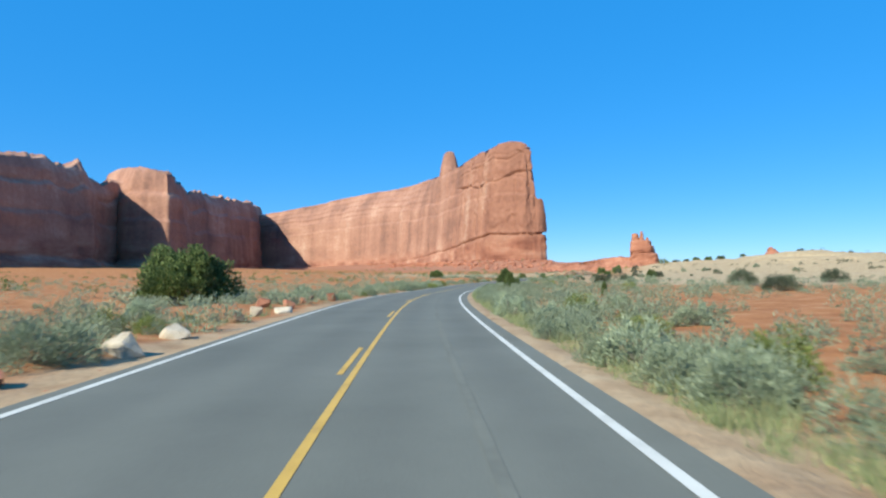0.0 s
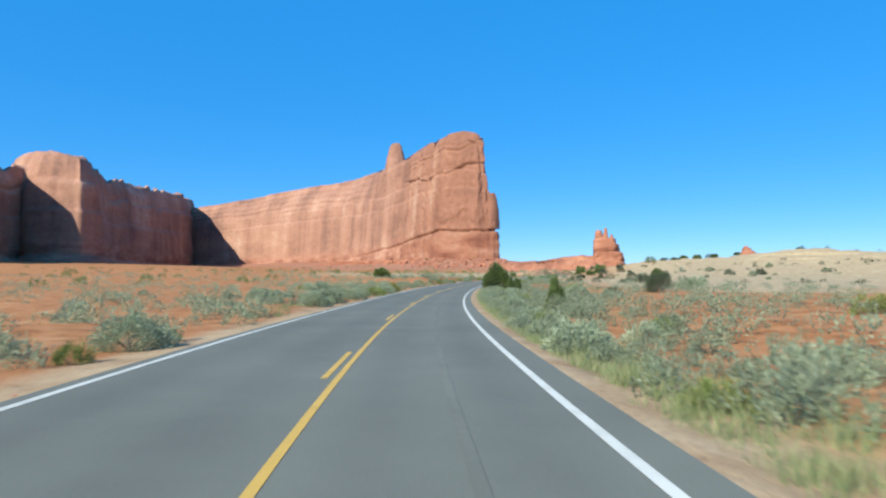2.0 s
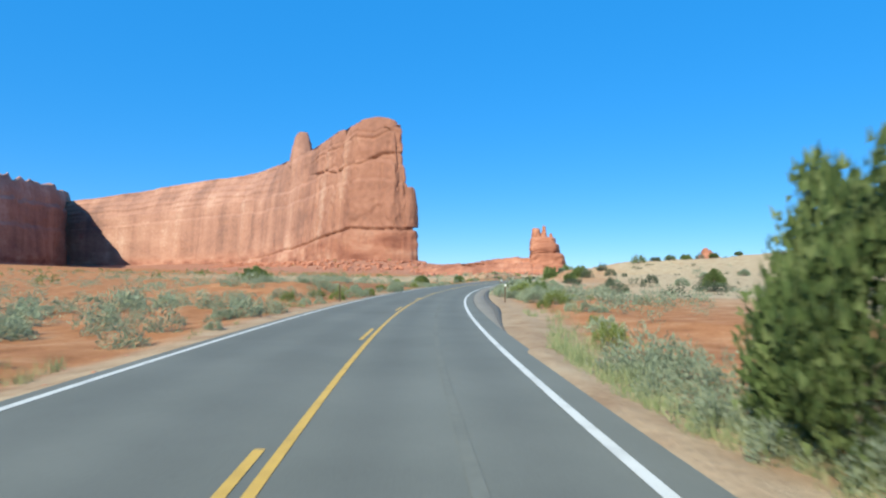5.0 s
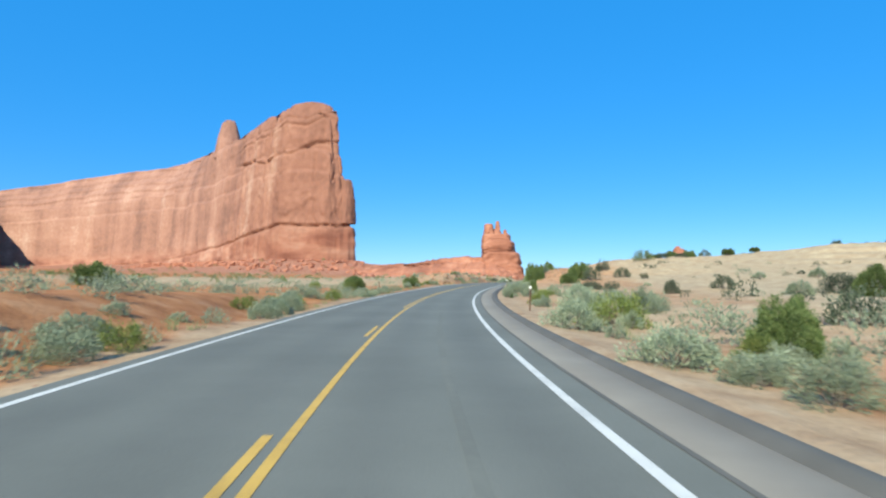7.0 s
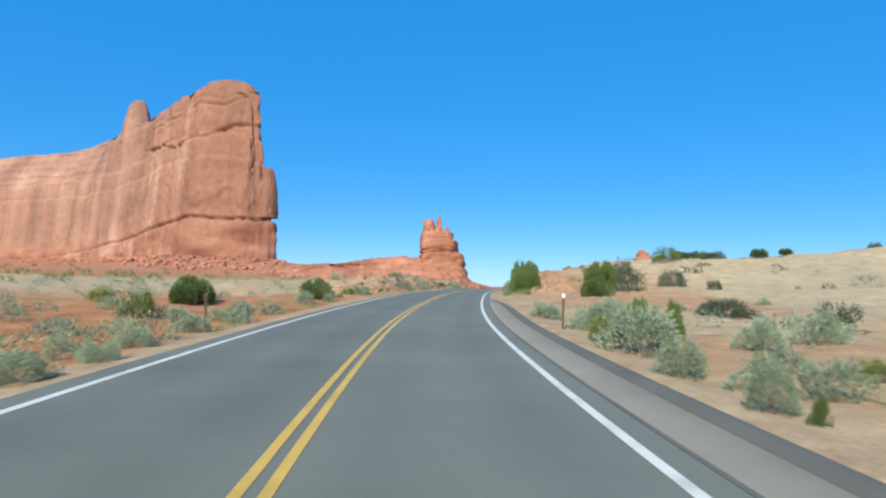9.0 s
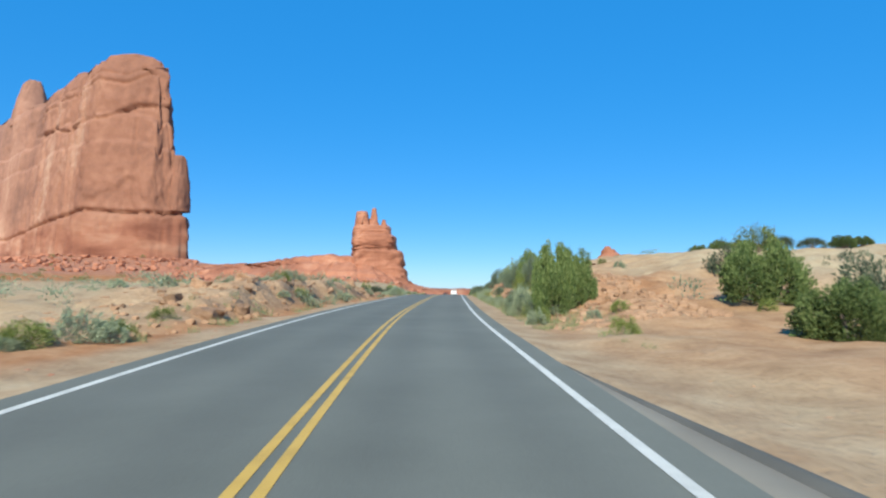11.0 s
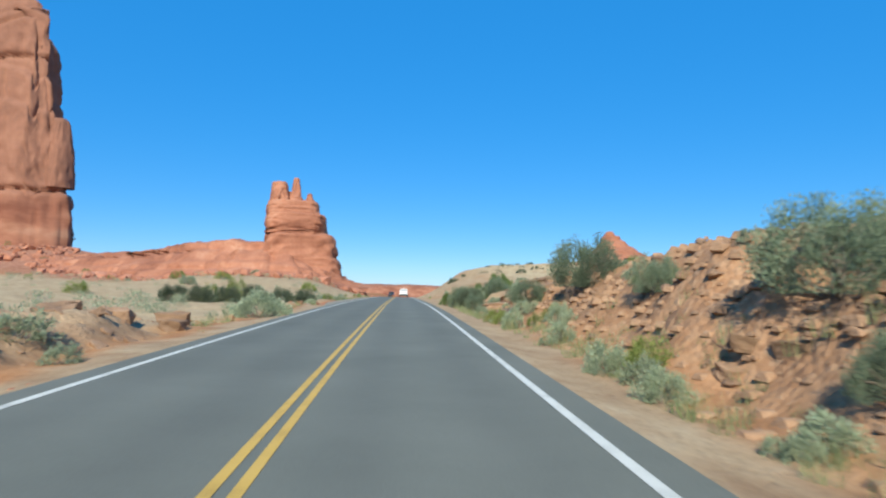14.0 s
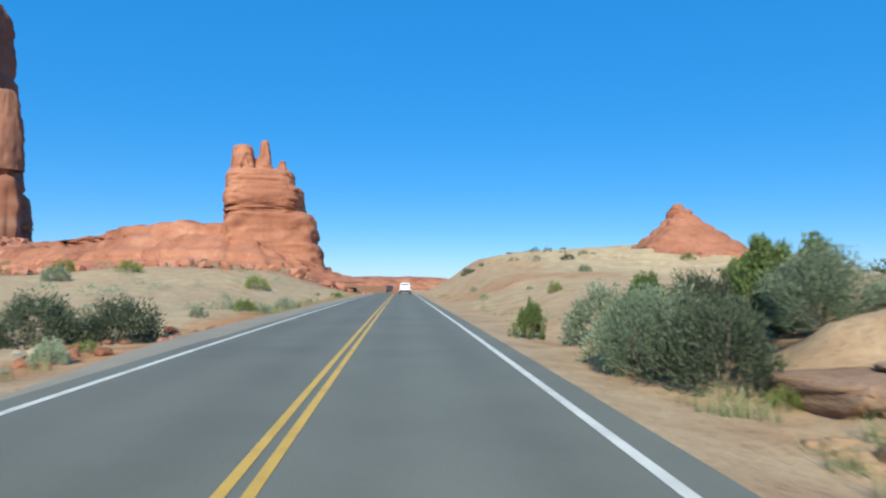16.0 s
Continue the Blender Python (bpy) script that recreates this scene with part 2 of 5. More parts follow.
def build_ground_material(m):
    t = m.node_tree
    N, L = t.nodes, t.links
    b = N["Principled BSDF"]
    b.inputs["Roughness"].default_value = 0.95
    b.inputs["Specular IOR Level"].default_value = 0.1
    co = N.new("ShaderNodeTexCoord")

    def noise_node(scale, detail, rough=0.6):
        n = N.new("ShaderNodeTexNoise")
        n.inputs["Scale"].default_value, n.inputs["Detail"].default_value, n.inputs["Roughness"].default_value = scale, detail, rough
        L.new(co.outputs["Object"], n.inputs[0])
        return n.outputs[0]

    def ramp(src, stops):
        r = N.new("ShaderNodeValToRGB")
        while len(r.color_ramp.elements) < len(stops):
            r.color_ramp.elements.new(0.5)
        for e, (p, c) in zip(r.color_ramp.elements, stops):
            e.position, e.color = p, (*c, 1)
        L.new(src, r.inputs[0])
        return r.outputs[0]

    def mixc(fac, a, c):
        x = N.new("ShaderNodeMix")
        x.data_type = "RGBA"
        L.new(fac, x.inputs[0])
        L.new(a, x.inputs[6])
        L.new(c, x.inputs[7])
        return x.outputs[2]

    def attr(name):
        a = N.new("ShaderNodeAttribute")
        a.attribute_name = name
        return a.outputs["Fac"]

    big, mid, fine = noise_node(0.06, 5), noise_node(0.9, 8), noise_node(9.0, 6)
    red = ramp(mid, [(0.3, (0.255, 0.103, 0.044)), (0.5, (0.365, 0.160, 0.070)), (0.66, (0.430, 0.222, 0.112)), (0.85, (0.395, 0.265, 0.160))])
    pale = ramp(mid, [(0.22, (0.267, 0.181, 0.107)), (0.42, (0.373, 0.274, 0.169)), (0.60, (0.429, 0.333, 0.211)), (0.8, (0.471, 0.385, 0.259))])
    sand = ramp(mid, [(0.3, (0.286, 0.180, 0.107)), (0.55, (0.398, 0.279, 0.172)), (0.75, (0.445, 0.336, 0.221))])
    col = mixc(attr("pale"), red, pale)
    col = mixc(attr("sand"), col, sand)
    scree = ramp(mid, [(0.25, (0.238, 0.092, 0.057)), (0.45, (0.326, 0.145, 0.092)), (0.6, (0.405, 0.207, 0.136)), (0.8, (0.484, 0.299, 0.216))])
    col = mixc(attr("talus"), col, scree)
    vor = N.new("ShaderNodeTexVoronoi")
    vor.inputs["Scale"].default_value = 6.5
    L.new(co.outputs["Object"], vor.inputs["Vector"])
    chips = N.new("ShaderNodeSeparateColor")
    L.new(vor.outputs["Color"], chips.inputs[0])
    broken = ramp(chips.outputs[0], [(0.0, (0.29, 0.155, 0.088)), (0.4, (0.36, 0.20, 0.115)), (0.75, (0.41, 0.24, 0.142)), (1.0, (0.46, 0.29, 0.18))])
    col = mixc(attr("bank"), col, broken)
    grain = ramp(fine, [(0.3, (0.78, 0.78, 0.78)), (0.5, (1, 1, 1)), (0.72, (1.1, 1.1, 1.1))])
    mul = N.new("ShaderNodeMix")
    mul.data_type, mul.blend_type = "RGBA", "MULTIPLY"
    mul.inputs[0].default_value = 1.0
    L.new(col, mul.inputs[6])
    L.new(grain, mul.inputs[7])
    L.new(mul.outputs[2], b.inputs["Base Color"])
    add = N.new("ShaderNodeMath")
    add.operation = "ADD"
    L.new(mid, add.inputs[0])
    L.new(fine, add.inputs[1])
    bp = N.new("ShaderNodeBump")
    bp.inputs["Strength"].default_value, bp.inputs["Distance"].default_value = 0.6, 0.06
    L.new(add.outputs[0], bp.inputs["Height"])
    crack = N.new("ShaderNodeMath")
    crack.operation = "MULTIPLY"
    L.new(vor.outputs["Distance"], crack.inputs[0])
    L.new(attr("bank"), crack.inputs[1])
    b2 = N.new("ShaderNodeBump")
    b2.invert = True
    b2.inputs["Strength"].default_value, b2.inputs["Distance"].default_value = 0.8, 0.07
    L.new(crack.outputs[0], b2.inputs["Height"])
    L.new(bp.outputs[0], b2.inputs["Normal"])
    L.new(b2.outputs[0], b.inputs["Normal"])


build_ground_material(ground_mat)


def axis(stops):
    """Positions from (from, to, step) stretches."""
    out = []
    for a, b, s in stops:
        n = max(1, int(round((b - a) / s)))
        out += [a + (b - a) * k / n for k in range(n)]
    return np.array(out + [stops[-1][1]])


ys = axis([(-3200, -700, 250), (-700, -420, 28), (-420, -290, 6), (-290, -255, 1.4), (-255, -68, 0.85), (-68, 12, 0.3), (12, 40, 0.8), (40, 130, 1.1), (130, 330, 5), (330, 900, 28), (900, 3600, 225)])
vs = axis([(-3400, -1000, 240), (-1000, -300, 35), (-300, -80, 7), (-80, -30, 1.5), (-30, -16, 0.8), (-16, -3.2, 0.26), (-3.2, 3.2, 1.6),
           (3.2, 13, 0.25), (13, 34, 0.6), (34, 110, 1.8), (110, 300, 8), (300, 1000, 40), (1000, 3400, 240)])
Y, V = np.meshgrid(ys, vs, indexing="ij")
X = road_x(np.clip(Y, -420, 500)) + V / across(np.clip(Y, -420, 500))
Z = height(X, np.clip(Y, -3200, 3600))
me = grid_mesh("ground", np.stack([X, Y, Z], -1), len(ys), len(vs), ground_mat)
wob = fbm(X * 0.08, Y * 0.08, 77)
pale = smooth(9, 22, V + 7 * wob) * smooth(-165, -125, Y + 0.55 * V + 22 * wob) * (1 - smooth(140, 260, V))
pale = np.maximum(pale, (0.85 - 0.5 * smooth(-66, -52, Y) * (1 - smooth(-6, 8, Y)) * (1 - smooth(9, 13, V))) * smooth(-140, -112, Y + 12 * wob) * smooth(3.4, 5.5, V) * (1 - smooth(120, 240, V)) * (0.55 + 0.45 * smooth(-0.3, 0.2, wob)))
pale = np.maximum(pale, 0.9 * smooth(4.6, 7, -V) * (1 - smooth(60, 105, -V)) * smooth(-85, -50, Y + 14 * wob) * (1 - smooth(95, 150, Y)))
sand = (1 - smooth(4.3, 5.3, np.abs(V) - np.where(V > 0, apron(np.clip(Y, -420, 500)), 0) + 0.5 * fbm(X * 0.7, Y * 0.7, 5)))
tal = smooth(0.5, 3.0, talus(X, Y) + 1.2 * wob) * (V < -20)
tal = np.maximum(tal, smooth(30, 12, line_distance(X, Y, [(-127, 213), (-88, 150), (-50, 108), (-30, 104), (-12, 112)]) + 6 * wob) * (V < -9))
pale = pale * (1 - tal)
for nm, a in (("pale", pale), ("sand", np.clip(sand, 0, 1)), ("talus", tal), ("bank", rubble(X, Y, V) * np.where(V < 0, 0.5, 0.75))):
    at_ = me.attributes.new(nm, "FLOAT", "POINT")
    at_.data.foreach_set("value", a.reshape(-1).astype(np.float32))
ground = tagged(new("ground", me), "red sandy desert soil with pale slickrock slopes", "ground", kind="structure")


# ---------------------------------------------------------------- road
def ribbon(name, y0, y1, v0, v1, lift, mat, step=1.5, crown=0.0, widen=0.0):
    """A strip along the road between two offsets from its centre line."""
    n = max(2, int((y1 - y0) / step) + 1)
    yy = np.linspace(y0, y1, n)
    cols = np.linspace(v0, v1, 41 if crown else 2)
    Yg, Vg = np.meshgrid(yy, cols, indexing="ij")
    m = slope_of(Yg)
    k = across(Yg)
    Vg = Vg + widen * (1 - smooth(-150, -112, Yg))   # the lanes differ a little in the bend
    Xg = road_x(Yg) + Vg * k
    Yn = Yg - Vg * m * k
    Zg = road_z(Yg) + lift
    return grid_mesh(name, np.stack([Xg, Yn, Zg], -1), n, len(cols), mat)


road_me = ribbon("road", -420, 500, -3.48, 3.44, 0.0, asphalt, crown=0.01)
cols_v = np.tile(np.linspace(-3.48, 3.44, 41), len(road_me.vertices) // 41)
rows_y = np.repeat(np.arange(len(road_me.vertices) // 41), 41)
# wheel bands, plus 0.35 over the left lane: lens falloff put into the colour
wear_falloff_v = sum(np.exp(-((cols_v - c) / 0.42) ** 2) for c in (-2.45, -0.85, 0.75, 2.25)) * (0.75 + 0.5 * fbm(rows_y * 0.06, cols_v * 0.3, 19)) + 0.35 * (cols_v < 0)
road_me.attributes.new("wear_falloff", "FLOAT", "POINT").data.foreach_set("value", np.clip(wear_falloff_v, 0, 1).astype(np.float32))
road = tagged(new("road", road_me), "grey asphalt two-lane road", "road", kind="structure")
for nm, v, grow in (("edge_line", -3.04, -0.16), ("edge_line", 2.98, -0.10)):
    tagged(new(nm, ribbon(nm, -420, 480, v - 0.06, v + 0.06, 0.005, white_line, widen=grow)), "white painted edge line on asphalt", "road marking", kind="structure")
tagged(new("centre_line", ribbon("centre_line", -420, 480, 0.05, 0.145, 0.005, yellow_line)), "solid yellow painted centre line", "road marking", kind="structure")
tagged(new("centre_line", ribbon("centre_line", -117, 480, -0.145, -0.05, 0.005, yellow_line)), "second solid yellow centre line", "road marking", kind="structure")
ARC_Y = np.arange(-420, 0, 0.5)
ARC_S = np.concatenate([[0], np.cumsum(np.hypot(0.5, np.diff(road_x(ARC_Y))))])
s_at = float(np.interp(-194.6, ARC_Y, ARC_S))
for k in range(-16, 7):
    y = float(np.interp(s_at + k * (12.7 if k < 0 else 11.85), ARC_S, ARC_Y))
    tagged(new("lane_dash", ribbon("lane_dash", y - 1.4, y + 1.4, -0.145, -0.05, 0.005, yellow_line)), "yellow painted dash beside the centre line", "road marking", group="centre line dashes", kind="structure")
for v in (1.62,):
    tagged(new("tyre_mark", ribbon("tyre_mark", -262, -120, v - 0.06, v + 0.06, 0.004, material("tar", [(0.40, (0.130, 0.131, 0.109)), (0.56, (0.155, 0.156, 0.129))], scale=0.5, bump=0.1, dist=0.003))), "faint dark tyre mark along the lane", "road marking", kind="structure")


# ---------------------------------------------------------------- sandstone
def rock_material(name, stops, band=0.05, streak=0.03, bump=0.8, dist=0.8, mix_streak=0.5, flat=0.12, foot=False):
    """Layered sandstone: bands over height, dark streaks down the face, grain."""
    m = bpy.data.materials.new(name)
    m.use_nodes = True
    t = m.node_tree
    N, L = t.nodes, t.links
    b = N["Principled BSDF"]
    b.inputs["Roughness"].default_value = 0.92
    b.inputs["Specular IOR Level"].default_value = 0.15
    co = N.new("ShaderNodeTexCoord")

    def noise_at(sc, scale, detail):
        mp = N.new("ShaderNodeMapping")
        mp.inputs["Scale"].default_value = sc
        L.new(co.outputs["Object"], mp.inputs[0])
        n = N.new("ShaderNodeTexNoise")
        n.inputs["Scale"].default_value, n.inputs["Detail"].default_value = scale, detail
        n.inputs["Roughness"].default_value = 0.62
        L.new(mp.outputs[0], n.inputs[0])
        return n.outputs[0]
    bands = noise_at((flat, flat, 1.0), band, 6)
    streaks = noise_at((1, 1, 0.07), streak, 3)
    grain = noise_at((1, 1, 1), band * 9, 8)
    m1 = N.new("ShaderNodeMix")
    m1.inputs[0].default_value = mix_streak
    L.new(bands, m1.inputs[2])
    L.new(streaks, m1.inputs[3])
    m2 = N.new("ShaderNodeMix")
    m2.inputs[0].default_value = 0.2
    L.new(m1.outputs[0], m2.inputs[2])
    L.new(grain, m2.inputs[3])
    r = N.new("ShaderNodeValToRGB")
    while len(r.color_ramp.elements) < len(stops):
        r.color_ramp.elements.new(0.5)
    for e, (p, c) in zip(r.color_ramp.elements, stops):
        e.position, e.color = p, (*c, 1)
    L.new(m2.outputs[0], r.inputs[0])
    out = r.outputs[0]
    if foot:
        beds = noise_at((0.45, 0.45, 1.5), band * 2.4, 6)
        r2 = N.new("ShaderNodeValToRGB")
        while len(r2.color_ramp.elements) < 4:
            r2.color_ramp.elements.new(0.5)
        for e, (p, c) in zip(r2.color_ramp.elements, ((0.34, (0.20, 0.08, 0.055)), (0.46, (0.31, 0.14, 0.095)), (0.55, (0.38, 0.19, 0.13)), (0.68, (0.47, 0.29, 0.21)))):
            e.position, e.color = p, (*c, 1)
        L.new(beds, r2.inputs[0])
        sep = N.new("ShaderNodeSeparateXYZ")
        L.new(co.outputs["Object"], sep.inputs[0])
        wave = N.new("ShaderNodeMath")
        wave.operation, wave.inputs[1].default_value = "MULTIPLY_ADD", 14.0
        L.new(streaks, wave.inputs[0])
        L.new(sep.outputs["Z"], wave.inputs[2])
        low = N.new("ShaderNodeMapRange")
        for k_, v_ in ((1, 37.0), (2, 48.0), (3, 0.85), (4, 0.0)):
            low.inputs[k_].default_value = v_
        L.new(wave.outputs[0], low.inputs[0])
        mx = N.new("ShaderNodeMix")
        mx.data_type = "RGBA"
        L.new(low.outputs[0], mx.inputs[0])
        L.new(out, mx.inputs[6])
        L.new(r2.outputs[0], mx.inputs[7])
        # the free-standing tower is coloured darker than the long wall, fading in along x
        tower_fade = N.new("ShaderNodeMapRange")
        for k_, v_ in ((1, -300.0), (2, -185.0), (3, 0.0), (4, 1.0)):
            tower_fade.inputs[k_].default_value = v_
        L.new(sep.outputs["X"], tower_fade.inputs[0])
        dark = N.new("ShaderNodeMix")
        dark.data_type, dark.blend_type = "RGBA", "MULTIPLY"
        dark.inputs[7].default_value = (0.78, 0.70, 0.66, 1)
        L.new(tower_fade.outputs[0], dark.inputs[0])
        L.new(mx.outputs[2], dark.inputs[6])
        out = dark.outputs[2]
    L.new(out, b.inputs["Base Color"])
    bp = N.new("ShaderNodeBump")
    bp.inputs["Strength"].default_value, bp.inputs["Distance"].default_value = bump, dist
    m3 = N.new("ShaderNodeMix")
    m3.inputs[0].default_value = 0.35
    L.new(bands, m3.inputs[2])
    L.new(grain, m3.inputs[3])
    L.new(m3.outputs[0], bp.inputs["Height"])
    L.new(bp.outputs[0], b.inputs["Normal"])
    return m


red_rock = rock_material("red_sandstone", [(0.36, (0.165, 0.092, 0.075)), (0.44, (0.255, 0.135, 0.098)), (0.50, (0.325, 0.170, 0.121)), (0.56, (0.385, 0.212, 0.150)), (0.66, (0.52, 0.36, 0.275))], band=0.03, streak=0.028, bump=0.5, dist=1.0, mix_streak=0.55, flat=0.25, foot=True)
base_rock = rock_material("base_sandstone", [(0.36, (0.17, 0.065, 0.045)), (0.45, (0.33, 0.14, 0.09)), (0.54, (0.42, 0.19, 0.125)), (0.66, (0.55, 0.32, 0.23))], band=0.05, streak=0.09, bump=0.7, dist=1.0, mix_streak=0.45)
organ_rock = rock_material("layered_red_rock", [(0.36, (0.16, 0.062, 0.042)), (0.45, (0.28, 0.115, 0.072)), (0.54, (0.365, 0.160, 0.100)), (0.66, (0.47, 0.27, 0.185))], band=0.16, streak=0.2, dist=0.35, mix_streak=0.35, flat=0.3)


def resample(pts, n, dense=None):
    """Even steps along a line; dense = (length, share): that first length takes that share of the steps."""
    pts = np.array(pts, float)
    d = np.concatenate([[0], np.cumsum(np.hypot(*np.diff(pts[:, :2], axis=0).T))])
    u = np.linspace(0, 1, n)
    if dense:
        u = np.where(u < dense[1], u / dense[1] * dense[0], dense[0] + (u - dense[1]) / (1 - dense[1]) * (1 - dense[0]))
    u = u * d[-1]
    return np.stack([np.interp(u, d, pts[:, k]) for k in range(pts.shape[1])], 1), u


def fin(name, front, back, base, cols, rows, mat, detail=None, dense=None, lean=None, flute=3.0, flute_scale=0.05, batter=0.06, ledges=(), rough=1.0, top_rough=2.0, seed=0, knobs=(), cap=8, crest=None):
    """A rock wall from a front line and a back line of (x, y, top z), both from one end to the other."""
    F, u = resample(front, cols, dense)
    B, _ = resample(back, cols, dense)
    out = np.zeros((cols, 2 * rows + cap, 3))

    def wall(P, other, roll):
        d = np.gradient(P[:, :2], axis=0)
        nrm = np.stack([d[:, 1], -d[:, 0]], 1) / np.maximum(np.hypot(d[:, 0], d[:, 1]), 1e-6)[:, None]
        nrm *= np.sign(np.sum(nrm * (P[:, :2] - other[:, :2])))
        for _ in range(14 if dense else 3):
            nrm[1:-1] = (nrm[:-2] + nrm[1:-1] + nrm[2:]) / 3
        nrm /= np.hypot(nrm[:, 0], nrm[:, 1])[:, None]
        top = P[:, 2] + top_rough * fbm(u * flute_scale * 1.6, u * 0 + seed, seed + 5)
        for uc, wd, hh in knobs:
            top = top + hh * np.clip(1 - np.abs((u - uc) / wd) ** 3, 0, 1) ** 0.6
        w = np.linspace(0, 1, rows)
        zz = base + (top - base)[:, None] * w[None]
        rel = (zz - base)
        uu = np.repeat(u[:, None], rows, 1)
        dis = -batter * rel
        big = fbm(uu * flute_scale * 0.35, rel * flute_scale * 0.05, seed + 1)
        fl = np.abs(fbm(uu * flute_scale, rel * flute_scale * 0.08, seed + 2))
        dis = dis + flute * 1.6 * big - flute * 1.8 * np.maximum(0, 0.16 - fl) / 0.16
        dis = dis + rough * fbm(uu * flute_scale * 4, rel * flute_scale * 1.5, seed + 3)
        dis = dis + rough * 0.8 * fbm(rel * flute_scale * 3.0, uu * flute_scale * 0.3, seed + 4)
        for fr, depth, soft in ledges:
            wob = fr + 0.012 * fbm(uu * flute_scale * 0.8, uu * 0, seed + 8)
            dis = dis + depth * (1 - smooth(-soft, soft, w[None] - wob))
            dis = dis - abs(depth) * 0.5 * np.exp(-((w[None] - wob) / (soft * 0.8)) ** 2)
        dis = dis + 0.5 * flute * (1 - smooth(0, 0.10, w))[None]
        dis = dis - 1.2 * flute * smooth(0.93, 1.0, np.repeat(w[None], cols, 0)) ** 2
        if roll and crest is not None:
            dis = dis - crest(uu, np.repeat(w[None], cols, 0))
        if detail is not None:
            dis = dis + detail(uu, zz)
        g = np.zeros((cols, rows, 3))
        g[..., :2] = P[:, None, :2] + nrm[:, None] * dis[..., None]
        if lean is not None:
            g[..., 0] += lean(uu, zz)
        g[..., 2] = zz
        return g
    gf, gb = wall(F, B, True), wall(B, F, False)
    out[:, :rows] = gf
    for k in range(cap):
        a = (k + 1) / (cap + 1)
        p = gf[:, -1] * (1 - a) + gb[:, -1] * a
        p[:, 2] += top_rough * 0.8 * math.sin(a * math.pi) + 0.5 * top_rough * fbm(u * flute_scale * 3, u * 0 + k * 0.7, seed + 6)
        out[:, rows + k] = p
    out[:, rows + cap:] = gb[:, ::-1]
    return grid_mesh(name, out, cols, 2 * rows + cap, mat, smooth_shade=True)


def part(name, me, parent, label=""):
    ob = new(name, me)
    ob.parent = parent
    return tagged(ob, label) if label else ob


def stone_layer(name, cx, cy, turn, ra, rb, z0, z1, mat, seed=0, top=0.85, bulge=0.06, rough=0.05, power=2.6, n=40, rows=12):
    """A rounded block of rock: superellipse rings, pinched at the seams, with noise."""
    a = np.linspace(0, 2 * np.pi, n, endpoint=False)
    ca, sa = np.cos(a), np.sin(a)
    w = np.linspace(0, 1, rows)
    ringx = np.sign(ca) * np.abs(ca) ** (2 / power)
    ringy = np.sign(sa) * np.abs(sa) ** (2 / power)
    V = []
    for k in w:
        s = (1 + (top - 1) * k) * (1 + bulge * math.sin(k * math.pi)) * (1 if k < 0.999 else 0.9)
        f = 1 + rough * 2 * fbm(ca * 1.7 + seed * 3.1 + 20, sa * 1.7 + k * 1.5 + 9, seed, 4) + 0.5 * rough * fbm(sa * 1.1 + k * 7 + 3, ca * 1.4, seed + 2, 3) + 0.8 * rough * fbm(ca * 6 + 11, sa * 6 + k * 8, seed + 6, 3)
        dz = (z1 - z0) * 0.10 * fbm(ca * 1.5 + 5, sa * 1.5 + seed, seed + 4, 3) * k
        V.append(np.stack([ringx * ra * s * f, ringy * rb * s * f, z0 + (z1 - z0) * k + dz], 1))
    V.append(np.stack([ringx * ra * top * 0.55, ringy * rb * top * 0.55, np.full(n, z1 + (z1 - z0) * 0.04)], 1))
    V = np.concatenate(V + [np.array([[0, 0, z1 + (z1 - z0) * 0.05]])])
    c, s_ = math.cos(turn), math.sin(turn)
    P = np.stack([cx + V[:, 0] * c - V[:, 1] * s_, cy + V[:, 0] * s_ + V[:, 1] * c, V[:, 2]], 1)
    R = rows + 1
    F = [(r * n + i, r * n + (i + 1) % n, (r + 1) * n + (i + 1) % n, (r + 1) * n + i) for r in range(R - 1) for i in range(n)]
    F += [((R - 1) * n + i, (R - 1) * n + (i + 1) % n, R * n) for i in range(n)]
    me = bpy.data.meshes.new(name)
    me.from_pydata(P.tolist(), [], F)
    me.materials.append(mat)
    me.polygons.foreach_set("use_smooth", [True] * len(me.polygons))
    me.update()
    return me


def ridge_line(u, pairs):
    return np.interp(u, [p[0] for p in pairs], [p[1] for p in pairs])


